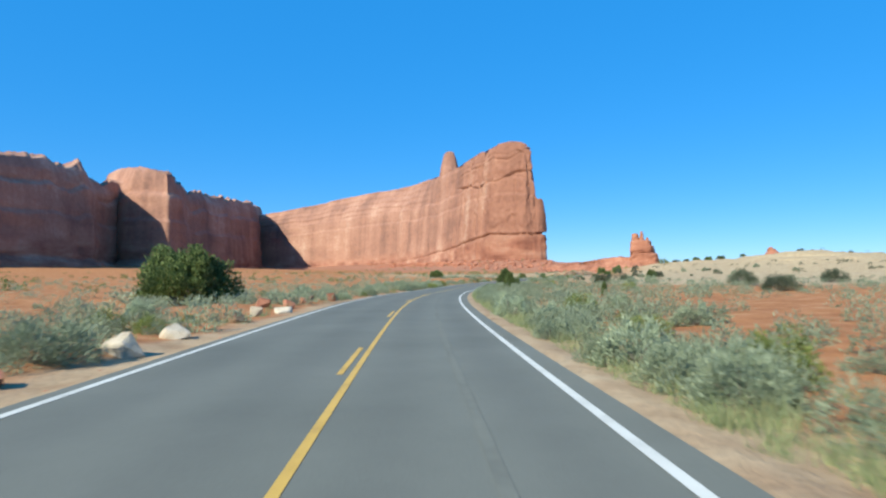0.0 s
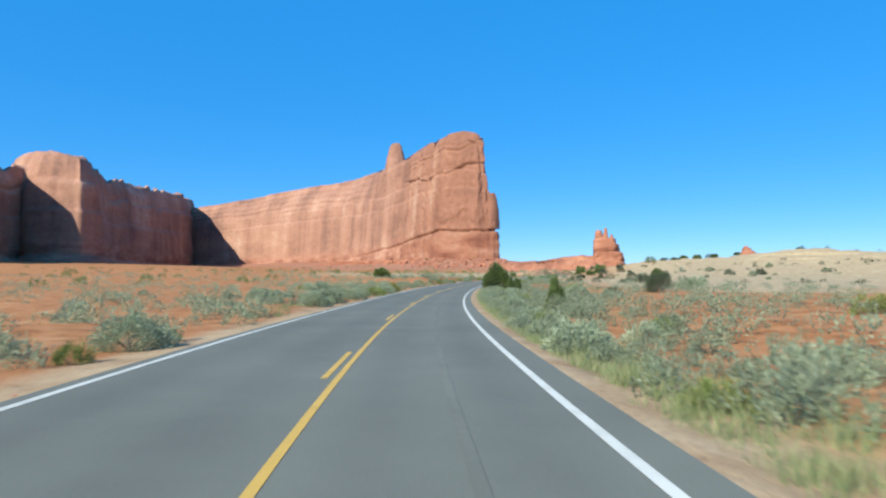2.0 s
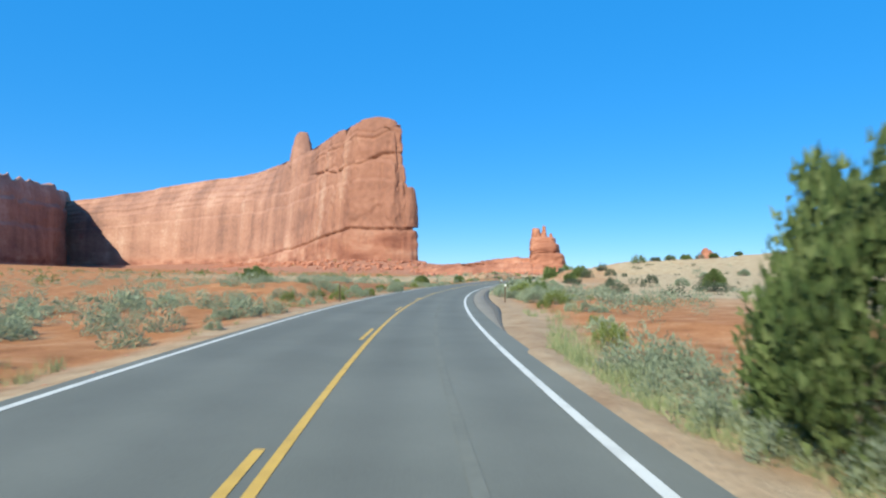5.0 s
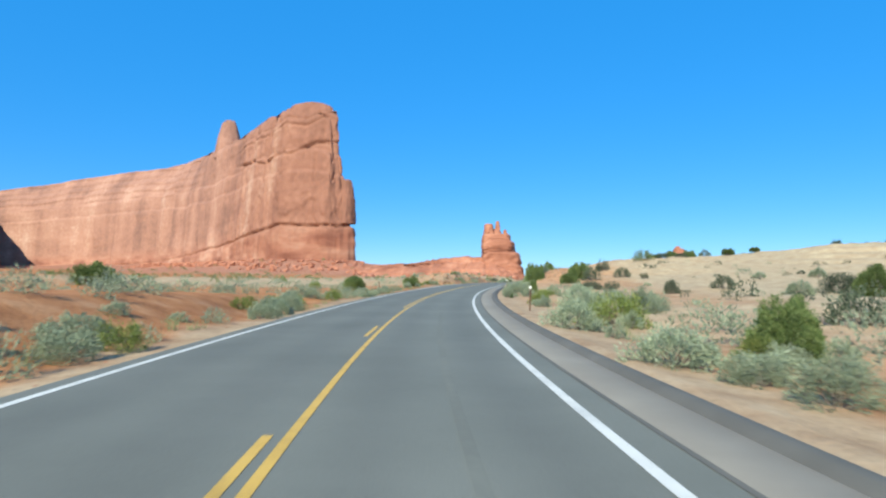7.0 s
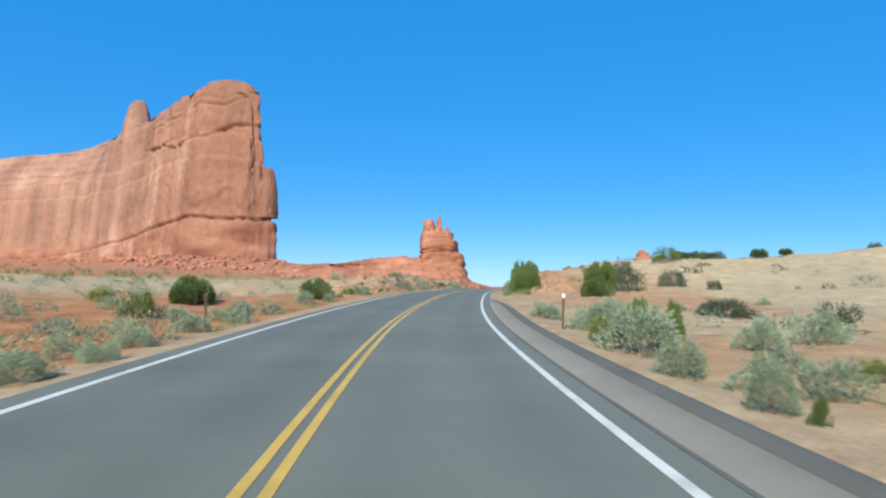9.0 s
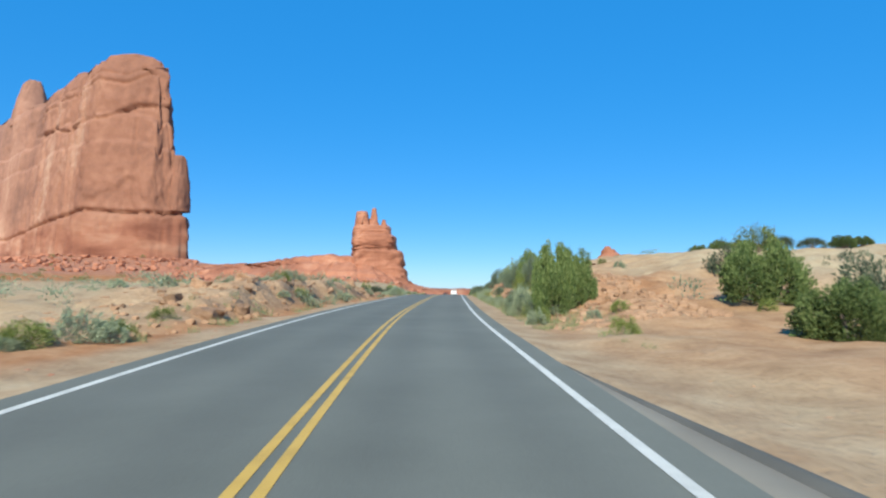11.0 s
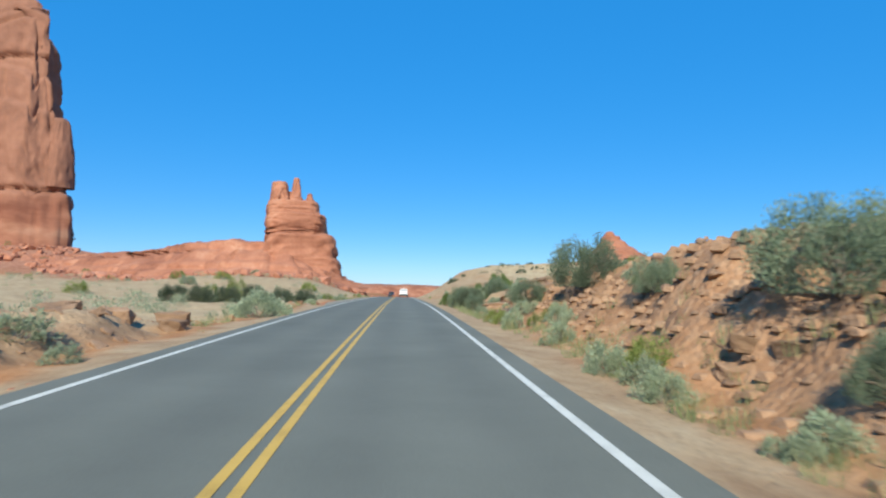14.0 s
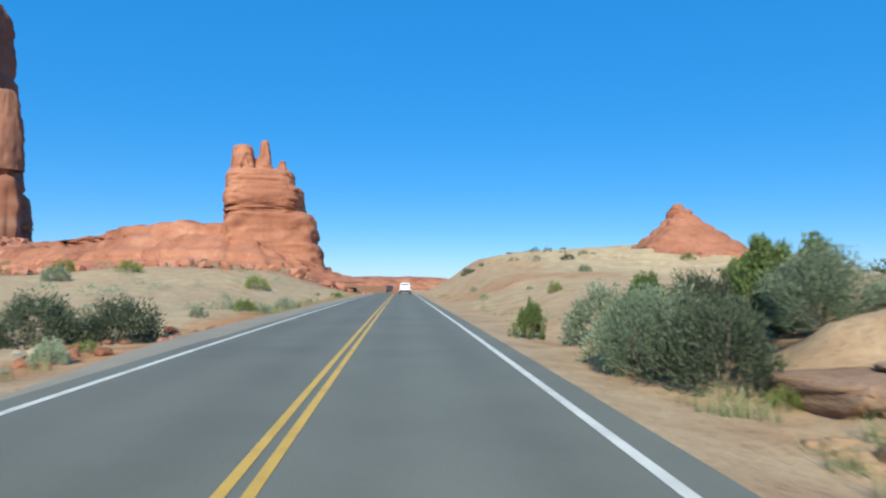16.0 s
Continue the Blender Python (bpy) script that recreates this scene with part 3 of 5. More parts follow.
def tower_detail(u, z):
    """Cracks, cap blocks and the step of the tower's end, by length along the wall and height."""
    def groove(d, depth, width):
        return -depth * np.exp(-(d / width) ** 2)
    wob = 0.7 * fbm(u * 0.15, z * 0.02, 91)
    step = ridge_line(u, [(0, 39), (130, 38), (150, 37.5), (195, 38.5), (265, 35), (375, 31), (520, 26), (700, 24)]) + wob
    near = 1 - 0.6 * smooth(260, 420, u)
    out = near * (groove(z - step, 3.0, 0.9) + 1.3 * (1 - smooth(-0.8, 0.3, z - step)))
    out = out + 0.9 * fbm(u * 0.16, z * 0.05, 92) * (1 - smooth(-1, 0, z - step))
    arch = ridge_line(u, [(100, 90), (134, 92), (146, 90), (153, 90.5), (163, 91), (172, 87), (182, 84), (200, 87), (225, 84), (245, 89), (275, 92), (310, 96)]) + 1.6 * wob
    cap = smooth(-0.5, 0.8, z - arch) * smooth(95, 120, u) * (1 - smooth(270, 330, u))
    end = smooth(95, 120, u) * (1 - smooth(270, 330, u))
    out = out + end * (groove(z - arch, 2.0, 0.9) + 0.3 * np.sin(z * 0.55 + 2 * wob) * cap)
    edges = np.array([108, 133, 149.5, 187, 222, 258, 296])
    uw = u + 1.2 * fbm(z * 0.12, u * 0.01, 93)
    k = np.clip(np.searchsorted(edges, uw) - 1, 0, len(edges) - 2)
    s = np.clip((uw - edges[k]) / (edges[k + 1] - edges[k]) * 2 - 1, -1, 1)
    out = out + cap * (2.2 * (1 - np.abs(s) ** 4) - 1.0)
    for e in edges[1:-1]:
        out = out + cap * groove(uw - e, 4.0, 1.0)
    layer = ridge_line(u, [(100, 108), (133, 110), (147, 110.5), (156, 108), (170, 102), (190, 106), (215, 104), (260, 106)]) + wob
    out = out + cap * (groove(z - layer, 1.7, 0.7) + groove(z - layer - 4.5, 1.0, 0.5) - 0.16 * np.clip(z - layer, 0, 12))
    crev = ridge_line(z, [(38, 136.4), (54, 136.2), (65, 135.4), (80, 134.9), (95, 134.6)])
    tall = smooth(39, 42, z) * (1 - smooth(88, 96, z))
    out = out + tall * groove(u - crev, 5.0, 1.5) + tall * 1.3 * smooth(-9, -2, u - crev) * (1 - smooth(-1.5, 0, u - crev)) * np.abs(np.sin(z * 0.24 + wob))
    out = out + smooth(42, 45, z) * (1 - smooth(82, 88, z)) * groove(u - 162 - 0.03 * (z - 60) - 0.6 * wob, 1.0, 0.5)
    out = out + (1 - smooth(30, 37, z)) * (groove(u - 147 - wob, 0.8, 0.6) + groove(u - 139 + wob, 1.2, 0.8))
    slab = fbm(u * 0.045, z * 0.012, 94)
    out = out + 0.9 * (smooth(-0.03, 0.03, slab) + smooth(0.17, 0.21, slab))
    out = out + 1.6 * fbm(u * 0.4, z * 0.05, 96) * (1 - smooth(138, 160, u))
    return out + 0.7 * fbm(u * 0.45, z * 0.3, 95) * (1 - smooth(270, 330, u))


def tower_lean(u, z):
    return (-4.2 * smooth(38, 43, z) - 0.05 * np.clip(z - 45, 0, None)) * smooth(85, 122, u) * (1 - smooth(136, 156, u))


def tower_crest(u, w):
    """How far the top rolls back: little on the tower, far on the long wall's slickrock crest."""
    far = smooth(360, 540, u)
    beds = (w - 0.7) * 16 + 0.4 * fbm(u * 0.02, w * 0, 97)
    step = smooth(0.3, 0.7, beds - np.floor(beds)) - (beds - np.floor(beds))
    return (1.6 * (1 - far) * smooth(0.94, 1.0, w) ** 2 + far * (14 * smooth(0.66, 1.02, w) ** 1.7 - 2.2 * step * smooth(0.68, 0.76, w)))


tower = tagged(new("sandstone_tower"), "huge red sandstone tower with a smooth streaked face", "rock formation")
part("rock_wall", fin("rock_wall",
    [(-205, 332, 104), (-157, 268, 114), (-140, 231, 109), (-130.5, 216.5, 110), (-143, 211.5, 112.5), (-160, 211, 115.5), (-177, 210.5, 114.5), (-198, 230, 117.5), (-239, 268, 119), (-272, 300, 120), (-309, 330, 121), (-373, 384, 126),
     (-435, 425, 131), (-528, 466, 137), (-594, 489, 138), (-667, 489, 131), (-820, 478, 118)],
    [(-207, 333, 95), (-208, 333, 98), (-210, 332, 98), (-212, 331, 98), (-214, 330, 100), (-218, 328, 102), (-222, 326, 104), (-230, 326, 106), (-250, 340, 112), (-270, 355, 118), (-300, 380, 122), (-330, 410, 125), (-400, 460, 130),
     (-450, 500, 140), (-540, 540, 142), (-600, 570, 142), (-670, 580, 134), (-830, 560, 118)], 2, 520, 130, red_rock, detail=tower_detail, dense=(0.34, 0.66), lean=tower_lean,
    flute=0.35, flute_scale=0.03, batter=0.065, ledges=((0.62, 1.0, 0.012), (0.74, 1.4, 0.012)), rough=0.55, top_rough=1.3, seed=3, crest=tower_crest,
    knobs=((149.5, 2.0, -7.0), (187, 2.5, -3.0), (222, 3.5, -4.0), (141, 6.5, 2.0), (168, 17, 3.0), (205, 14, 1.5), (240, 14, 1.5))), tower)
part("base_ledge", fin("base_ledge",
    [(-205, 318, 12), (-158, 262, 17), (-137, 230, 19), (-130, 219, 19.5), (-146, 211.0, 19), (-161, 209.5, 18.5), (-178, 208, 18), (-200, 227, 17), (-241, 262, 16), (-274, 294, 16), (-311, 324, 16), (-375, 378, 17), (-437, 419, 18), (-530, 460, 19)],
    [(-207, 325, 16), (-170, 275, 21), (-160, 255, 23), (-156, 245, 23), (-162, 238, 23), (-170, 236, 22), (-185, 236, 22), (-205, 250, 21), (-246, 285, 20), (-280, 315, 20), (-317, 345, 20), (-380, 399, 21), (-440, 440, 22), (-533, 480, 23)], 0, 300, 26, base_rock,
    flute=1.6, flute_scale=0.06, batter=0.45, ledges=((0.45, 1.6, 0.05),), rough=1.6, top_rough=1.6, seed=7), tower, "broken lower slope of the tower")
part("pinnacle", stone_layer("pinnacle", -299, 345, 0.8, 12.0, 11, 113, 147, red_rock, 5, top=0.45, bulge=0.12, rough=0.08, n=60, rows=26), tower, "rounded pinnacle on the wall's crest")
part("flake", stone_layer("flake", -134.2, 218.5, 0.95, 5.2, 3.8, 39.5, 66, red_rock, 8, top=0.55, bulge=0.14, rough=0.12, power=2.4, n=60, rows=40), tower, "detached slab leaning at the tower's end")
cliff = tagged(new("sandstone_cliff", fin("sandstone_cliff",
    [(-431, -128, 77), (-433, -71, 88), (-463, -19, 99), (-481, 5, 103), (-488, 18, 97), (-497, 30, 103), (-503, 47, 110), (-526, 65, 103), (-544, 90, 98), (-560, 111, 106), (-534, 104, 112), (-519, 106, 112), (-505, 112, 113), (-492, 122, 110), (-498, 137, 108), (-557, 193, 112), (-565, 205, 104), (-611, 265, 115), (-644, 315, 118), (-684, 373, 123), (-724, 425, 132), (-770, 485, 133), (-818, 537, 138)],
    [(-648, -84, 109), (-627, -13, 118), (-643, 48, 129), (-657, 74, 132), (-662, 88, 123), (-669, 102, 130), (-673, 121, 137), (-694, 139, 127), (-709, 165, 120), (-724, 188, 128), (-695, 182, 136), (-678, 185, 136), (-662, 193, 138), (-645, 205, 134), (-649, 221, 131), (-707, 278, 132), (-718, 294, 123), (-773, 364, 136), (-813, 422, 138), (-860, 488, 144), (-904, 545, 153), (-954, 610, 153), (-1005, 665, 157)], 4, 420, 60, red_rock,
    flute=0.7, flute_scale=0.035, batter=0.02, ledges=((0.16, 5.0, 0.03), (0.55, 2.0, 0.02), (0.8, 3.5, 0.02)), rough=0.6, top_rough=5.5, seed=11, detail=lambda u, z: 6 * fbm(u * 0.012, z * 0.010, 121) + 1.4 * fbm(z * 0.07, u * 0.006, 122), crest=lambda u, w: 3 * smooth(0.84, 1.0, w) ** 1.6)), "dark red sandstone cliff wall with pillars", "rock formation")
butte = tagged(new("layered_butte"), "small layered red rock butte with three pinnacles", "rock formation")
UX, UY, UT = -23.5, 111.5, 0.21
for nm, u0, u1, z0, z1, rb, tp, sd, lab in (
        ("rock_layer", -8.6, 9.6, 3.0, 8.6, 7.4, 0.90, 1, ""),
        ("rock_layer", -7.4, 7.8, 8.0, 13.9, 6.6, 0.95, 2, ""), ("rock_layer", -7.1, 5.7, 13.7, 15.0, 5.7, 0.98, 4, ""),
        ("rock_layer", -7.35, 5.6, 14.8, 18.4, 5.8, 0.97, 5, ""), ("rock_layer", -7.1, 4.7, 18.1, 21.4, 5.0, 0.90, 6, ""),
        ("hoodoo", 4.6, 6.4, 13.6, 16.6, 1.2, 0.75, 12, "small knob on the butte's shoulder"),
        ("pinnacle", -6.9, -2.3, 20.2, 25.6, 3.4, 0.80, 7, "thick pinnacle"), ("pinnacle", -3.4, 0.9, 20.2, 23.6, 2.8, 0.70, 8, "tall pinnacle"), ("pinnacle", -2.1, 0.3, 22.6, 26.8, 1.4, 0.62, 9, "tip of the tall pinnacle"),
        ("pinnacle", 1.0, 3.8, 20.3, 22.2, 1.6, 0.62, 10, "small pinnacle"), ("pinnacle", 1.4, 2.9, 22.0, 23.4, 0.85, 0.75, 11, "knob on the small pinnacle")):
    um = (u0 + u1) / 2
    part(nm, stone_layer(nm, UX + um * math.cos(UT), UY + um * math.sin(UT), UT, (u1 - u0) / 2, rb, z0, z1, organ_rock, sd, top=tp if nm == "rock_layer" else tp * 0.8, bulge=0.04, rough=0.08 if nm == "rock_layer" else 0.20, power=3.6 if nm == "rock_layer" else 2.2, n=72, rows=18), butte, lab)
knoll = tagged(new("red_knoll"), "low red rock knoll with a knobbed summit", "rock formation")
def knoll_slope(name, cx, cy, turn, ra, rb, z0, z1, mat, n=84, rows=60):
    """A concave cone of thin beds, each a small step."""
    a = np.linspace(0, 2 * np.pi, n, endpoint=False)
    V = []
    for k in np.linspace(0, 1, rows):
        beds = 6 * k + 1.1 * fbm(np.cos(a) * 1.2 + 4, np.sin(a) * 1.2 + 8, 71)
        step = smooth(0.25, 0.75, beds - np.floor(beds)) - (beds - np.floor(beds))
        r = 0.15 + 0.85 * (1 - k) ** 1.2 - 0.055 * step
        r = r * (1 + 0.22 * fbm(np.cos(a) * 1.8 + 3, np.sin(a) * 1.8 + k * 1.4, 72) + 0.10 * fbm(np.cos(a) * 6, np.sin(a) * 6 + k * 7, 73))
        off = 2.0 * (1 - k)
        x, y = r * ra * np.cos(a) + off, r * rb * np.sin(a)
        V.append(np.stack([cx + x * math.cos(turn) - y * math.sin(turn), cy + x * math.sin(turn) + y * math.cos(turn), z0 + (z1 - z0) * k + 0 * a], 1))
    V = np.concatenate(V + [np.array([[cx, cy, z1 + 0.1]])])
    F = [(r * n + i, r * n + (i + 1) % n, (r + 1) * n + (i + 1) % n, (r + 1) * n + i) for r in range(rows - 1) for i in range(n)]
    me = bpy.data.meshes.new(name)
    me.from_pydata(V.tolist(), [], F + [((rows - 1) * n + i, (rows - 1) * n + (i + 1) % n, rows * n) for i in range(n)])
    me.materials.append(mat)
    me.polygons.foreach_set("use_smooth", [True] * len(me.polygons))
    return me


part("slope", knoll_slope("slope", 44.0, 95.5, -0.3, 12.0, 9.5, 5.0, 13.0, organ_rock), knoll)
part("neck", stone_layer("neck", 43.8, 95.5, 0.2, 1.9, 1.6, 12.4, 13.7, organ_rock, 25, top=0.8, rough=0.16, n=20, rows=7), knoll)
part("knob", stone_layer("knob", 43.4, 95.4, 0.5, 1.0, 0.85, 13.6, 14.6, organ_rock, 26, top=0.7, bulge=0.12, rough=0.25, n=20, rows=7), knoll)
ridge = tagged(new("red_ridge"), "low ridge of broken red ledges", "rock formation")
part("slope", fin("slope",
    [(-190, 198, 12), (-112, 157, 9), (-91, 139, 9.5), (-71, 123, 9), (-62, 113, 9.2), (-50, 101, 9.6), (-38, 96, 10), (-29, 95.5, 9.8), (-20, 97, 8.5), (-14, 102, 6.0), (-9.5, 111, 3.6)],
    [(-190, 232, 13), (-110, 192, 11), (-88, 172, 10), (-68, 152, 10), (-60, 142, 10), (-48, 132, 10.5), (-38, 128, 10.5), (-30, 127, 10), (-22, 126, 8.5), (-16, 122, 6.0), (-11, 117, 3.6)], 2, 220, 22, organ_rock,
    flute=1.0, flute_scale=0.2, batter=1.15, ledges=((0.2, 1.2, 0.04), (0.42, 1.4, 0.03), (0.68, 1.3, 0.03)), rough=1.5, top_rough=0.8, seed=41), ridge)
part("ledge", fin("ledge",
    [(-150, 195, 12.5), (-108, 170, 10.8), (-88, 152, 11), (-68, 134, 10.6), (-60, 124, 11.2), (-48, 111.5, 11.8), (-38, 106.5, 12.2), (-30, 106, 11.6), (-22, 108, 9.6)],
    [(-150, 215, 12.8), (-108, 186, 11.2), (-88, 168, 11.3), (-68, 150, 11), (-60, 140, 11.6), (-48, 129, 12.2), (-38, 125, 12.4), (-30, 124, 11.8), (-22, 120, 9.8)], 7, 200, 14, organ_rock,
    flute=0.8, flute_scale=0.2, batter=0.25, ledges=((0.5, 0.6, 0.05),), rough=0.7, top_rough=0.5, seed=43), ridge, "upper ledge of the ridge")
br = np.random.default_rng(44)
for k in range(22):
    bx = br.uniform(-75, -16)
    by = float(np.interp(bx, [-75, -60, -48, -38, -22, -14], [128, 113, 101, 96, 96.5, 99])) + br.uniform(-1.5, 3)
    s = br.uniform(0.5, 1.5)
    bz = max(ground_z(bx, by), 3.0)
    part("boulder", stone_layer("boulder", bx, by, br.uniform(0, 3), s * br.uniform(0.8, 1.4), s, bz - 0.8, bz + s * br.uniform(0.6, 1.3), organ_rock, 50 + k, top=0.7, rough=0.14, n=14, rows=5), ridge)
mesa = tagged(new("far_mesa", fin("far_mesa",
    [(-700, 1500, 4), (-420, 1450, 9), (-200, 1440, 16), (-90, 1430, 20), (20, 1430, 21), (120, 1440, 15), (300, 1450, 10), (700, 1500, 6)],
    [(-700, 1600, 4), (-420, 1600, 9), (-200, 1600, 16), (-90, 1600, 20), (20, 1600, 21), (120, 1600, 15), (300, 1600, 10), (700, 1600, 6)], -30, 160, 16, red_rock,
    flute=8, flute_scale=0.012, batter=0.9, rough=3, top_rough=3, seed=51)), "long low red mesa on the horizon", "rock formation")

# ---------------------------------------------------------------- single plants: x, y, width, height
SAGE_A = [
    (59.4, -252.4, 1.49, 0.81), (69.9, -250.4, 1.1, 0.73), (68.9, -249.1, 0.9, 0.6), (67.5, -247.7, 0.74, 0.46), (65.1, -244.5, 0.9, 0.51), (49.2, -244.3, 1.24, 0.93),
    (63.8, -234, 0.91, 0.78), (42.4, -225.5, 1.07, 0.54), (37.2, -223.8, 1.86, 0.93), (53.9, -222.9, 0.99, 0.63), (37.4, -216.6, 1.69, 0.84), (40.3, -200.3, 0.94, 0.58),
    (28.3, -198.8, 1.63, 0.81), (27.1, -197.9, 1.5, 0.8), (38.8, -197.3, 1.03, 0.62), (22, -195.5, 1.63, 0.9), (26.2, -194.1, 1.23, 0.84), (24.9, -193.8, 1.9, 0.95),
    (17.8, -192.1, 1.4, 0.8), (36.3, -191.6, 1.28, 0.72), (36.6, -189.9, 1.34, 0.85), (24.1, -188.7, 1.29, 0.57),
]
SAGE_B = [
    (18.6, -142.0, 1.3, 0.8), (18.0, -139.0, 1.4, 0.9), (19.6, -140.5, 1.4, 0.9), (17.4, -136.6, 1.2, 0.8),
    (7.4, -91.8, 1.4, 0.9), (8.0, -90.5, 1.3, 0.9), (7.0, -90.0, 0.9, 0.6),
    (12.6, -116.4, 1.8, 1.1), (13.9, -114.6, 1.5, 1.0), (13.0, -118.6, 1.4, 0.95), (14.8, -117.0, 1.7, 1.1), (15.6, -114.8, 1.4, 0.9), (-0.9, -116.0, 1.2, 0.8), (-2.0, -113.5, 1.1, 0.7), (0.3, -118.2, 1.2, 0.8),
    (-2.2, -110.5, 1.0, 0.6), (1.3, -121.0, 1.1, 0.7), (21.2, -184.4, 1.5, 0.85), (22.0, -186.2, 1.3, 0.8), (19.1, -177.3, 1.8, 0.9), (18.2, -175.5, 1.5, 0.8),
    (20.4, -188.5, 2.2, 1.3), (36.5, -174.8, 1.5, 0.86), (42.6, -155.7, 1.76, 1.3), (42.7, -143.3, 2.14, 1.3), (15.7, -134.9, 0.97, 0.58), (4.1, -133.8, 1.08, 0.59),
    (15.2, -133.5, 0.86, 0.47), (14, -131.9, 1.42, 0.71), (12, -124.8, 1.53, 0.89), (3.9, -123.2, 1.16, 0.58), (7.8, -102.8, 0.58, 0.64), (-2, -102.4, 0.87, 0.48),
    (7.4, -100.2, 0.79, 0.62), (-2.4, -100.2, 0.7, 0.4), (-3, -98.2, 0.83, 0.47), (7.5, -96.7, 1.8, 1.02), (10.2, -96, 0.99, 0.74), (12, -94.5, 1.35, 0.81),
    (5.2, -86.4, 1.29, 0.6), (4, -53.1, 1.11, 1.3), (-7.2, -49.4, 0.67, 0.35), (3.7, -46, 0.7, 0.5),
]
SAGE_C = [
    (3.8, -42.2, 0.8, 0.6), (3.6, -36.2, 0.7, 0.5), (3.5, -24.2, 0.7, 0.5), (3.5, -21.9, 0.8, 0.55), (-5.5, -5.4, 2.2, 1.17),     (4.9, 0.4, 0.7, 0.5), (4.5, 11.7, 1.82, 0.99), (5.4, 12.6, 1.6, 1.2),
    (5.1, 15.8, 2.07, 1.49), (-28.7, 53.7, 2.2, 1.3), (-28.5, 92.4, 2.2, 1.3),
]
CONE_A = [
    (8.4, -91.3, 0.7, 1.2),
    (55, -208.4, 0.72, 1.24), (41.6, -198.8, 1.05, 1.55), (8.1, -103.3, 0.22, 0.36), (8.6, -94.8, 0.61, 1.01), (3.6, 17.4, 0.95, 1.13),
]
GREEN_A = [
    (19.9, -143.0, 1.4, 0.85),
    (17.2, -173.0, 1.7, 0.95),
    (22.4, -181.7, 1.87, 0.83), (34.2, -170.1, 1.18, 0.84), (4, -132.4, 0.95, 0.61), (13.8, -122.3, 2.16, 1.08), (6.9, -94.7, 0.64, 0.67), (-7.9, -90.6, 1.19, 1),
    (4.3, -54.4, 0.76, 0.72), (-7.2, -46.3, 0.97, 0.48), (5, -43.4, 1.1, 1.3), (6.0, -28.6, 1.4, 1.9), (-12.9, 17.6, 1.7, 2.1), (-15.0, 18.2, 1.5, 1.5), (-31.5, 30.9, 2.2, 1.3), (-13.3, 58, 2.2, 1.3),
    (-26.6, 62.9, 2.2, 1.3), (-33.6, 64.7, 2.2, 1.3),
]
JUNIPER_A = [
    (4.9, -55.9, 1.6, 2.55), (5.8, -55.0, 1.4, 2.2),
    (34.4, -232, 5.7, 3.7), (28.9, -170.2, 1.6, 1.3), (26.9, -169.4, 2.5, 2.75), (16.7, -129.8, 1.18, 1.23), (-41.7, -83.4, 4.2, 2.68), (-11.7, -80.4, 2.01, 1.21),
    (10.3, -65, 2, 1.4), (6.1, -38.2, 1.4, 2.2), (28, -16, 2.2, 1.4), (31.5, -13.0, 2.4, 1.6), (25.0, -17.8, 1.6, 1.0), (6.8, 10.6, 1.68, 1.6), (5.9, 14.8, 1.07, 1.56),
    (14.1, 24.4, 1.78, 1.26),
]
DARK_A = [
    (4.4, 8.5, 1.74, 1.26), (4.9, 10.4, 1.7, 1.25), (6.6, 13.2, 1.8, 1.4), (-9.2, 16.4, 2.0, 1.4), (-7.8, 17.8, 2.2, 1.3), (-14.8, 14.4, 2.4, 1.4), (-12.7, 13.8, 2.2, 1.3), (-11.0, 15.2, 2.2, 1.5), (-16.8, 15.0, 2.0, 1.2),
]
SILVER_A = [
    (4.5, -54.6, 0.9, 1.0), (3.9, -52.6, 1.0, 1.2),
    (5.6, -43.5, 1.1, 1.9), (5.4, -36.6, 1.6, 1.7), (5.8, -41.0, 1.2, 1.9), (5.4, -49.6, 1.1, 1.0), (5.8, -30.0, 1.6, 1.5), (4.9, -26.6, 0.9, 0.8), (6.0, -24.2, 1.9, 1.4), (5.8, -18.5, 1, 0.9),
    (6.3, -11.6, 2.2, 1.75), (4.1, 10.4, 1.8, 1.5), (4.2, 2.9, 1.1, 1.2), (5.2, -7.0, 1.7, 1.0), (6.4, 9.2, 1.7, 1.3),
]

# on the pale slope and beyond it
JUNIPER_B = [
    (11.4, -58.5, 2.6, 2.0), (37.1, -21.3, 2.0, 1.1), (31.2, -96.4, 2.26, 2.04), (43.1, -14.5, 1.8, 0.9), (-10.9, -81.9, 1.77, 1.33), (-6.2, -77.5, 1.57, 1.1),
]
SCRUB_B = [
    (13, -62.3, 2.25, 1.69), (38.2, -170.7, 1.37, 0.68), (29.8, -113.1, 3.19, 0.96), (14.6, -48.7, 1.98, 1.58), (22.3, 82.5, 1.93, 0.77),
]
GREEN_B = [
    (21.2, -38, 2.73, 1.82), (34.1, -168.1, 1.19, 0.89), (-15.1, -82.5, 1.25, 0.78), (40.5, 86.5, 2.16, 1.04), (53.6, -196.1, 1.45, 0.87),
]
DARK_B = [
    (24.5, -34.3, 2.2, 0.8), (27.5, -33.1, 2.0, 0.7), (13, -84.3, 2.05, 0.75), (41.4, -167.2, 2.15, 1.69), (19.1, -91.4, 1.18, 1.18), (31.5, -89.7, 3.06, 1.53), (60.6, -169.4, 3.2, 2.01), (66.5, -194.4, 3.2, 1.44), (70.5, -156.3, 3.2, 2.02),
]
SAGE_D = [
    (36.7, -176.6, 1.75, 0.99), (39.2, -177.6, 1.06, 0.74), (7.3, 5.2, 1.24, 0.62),
]


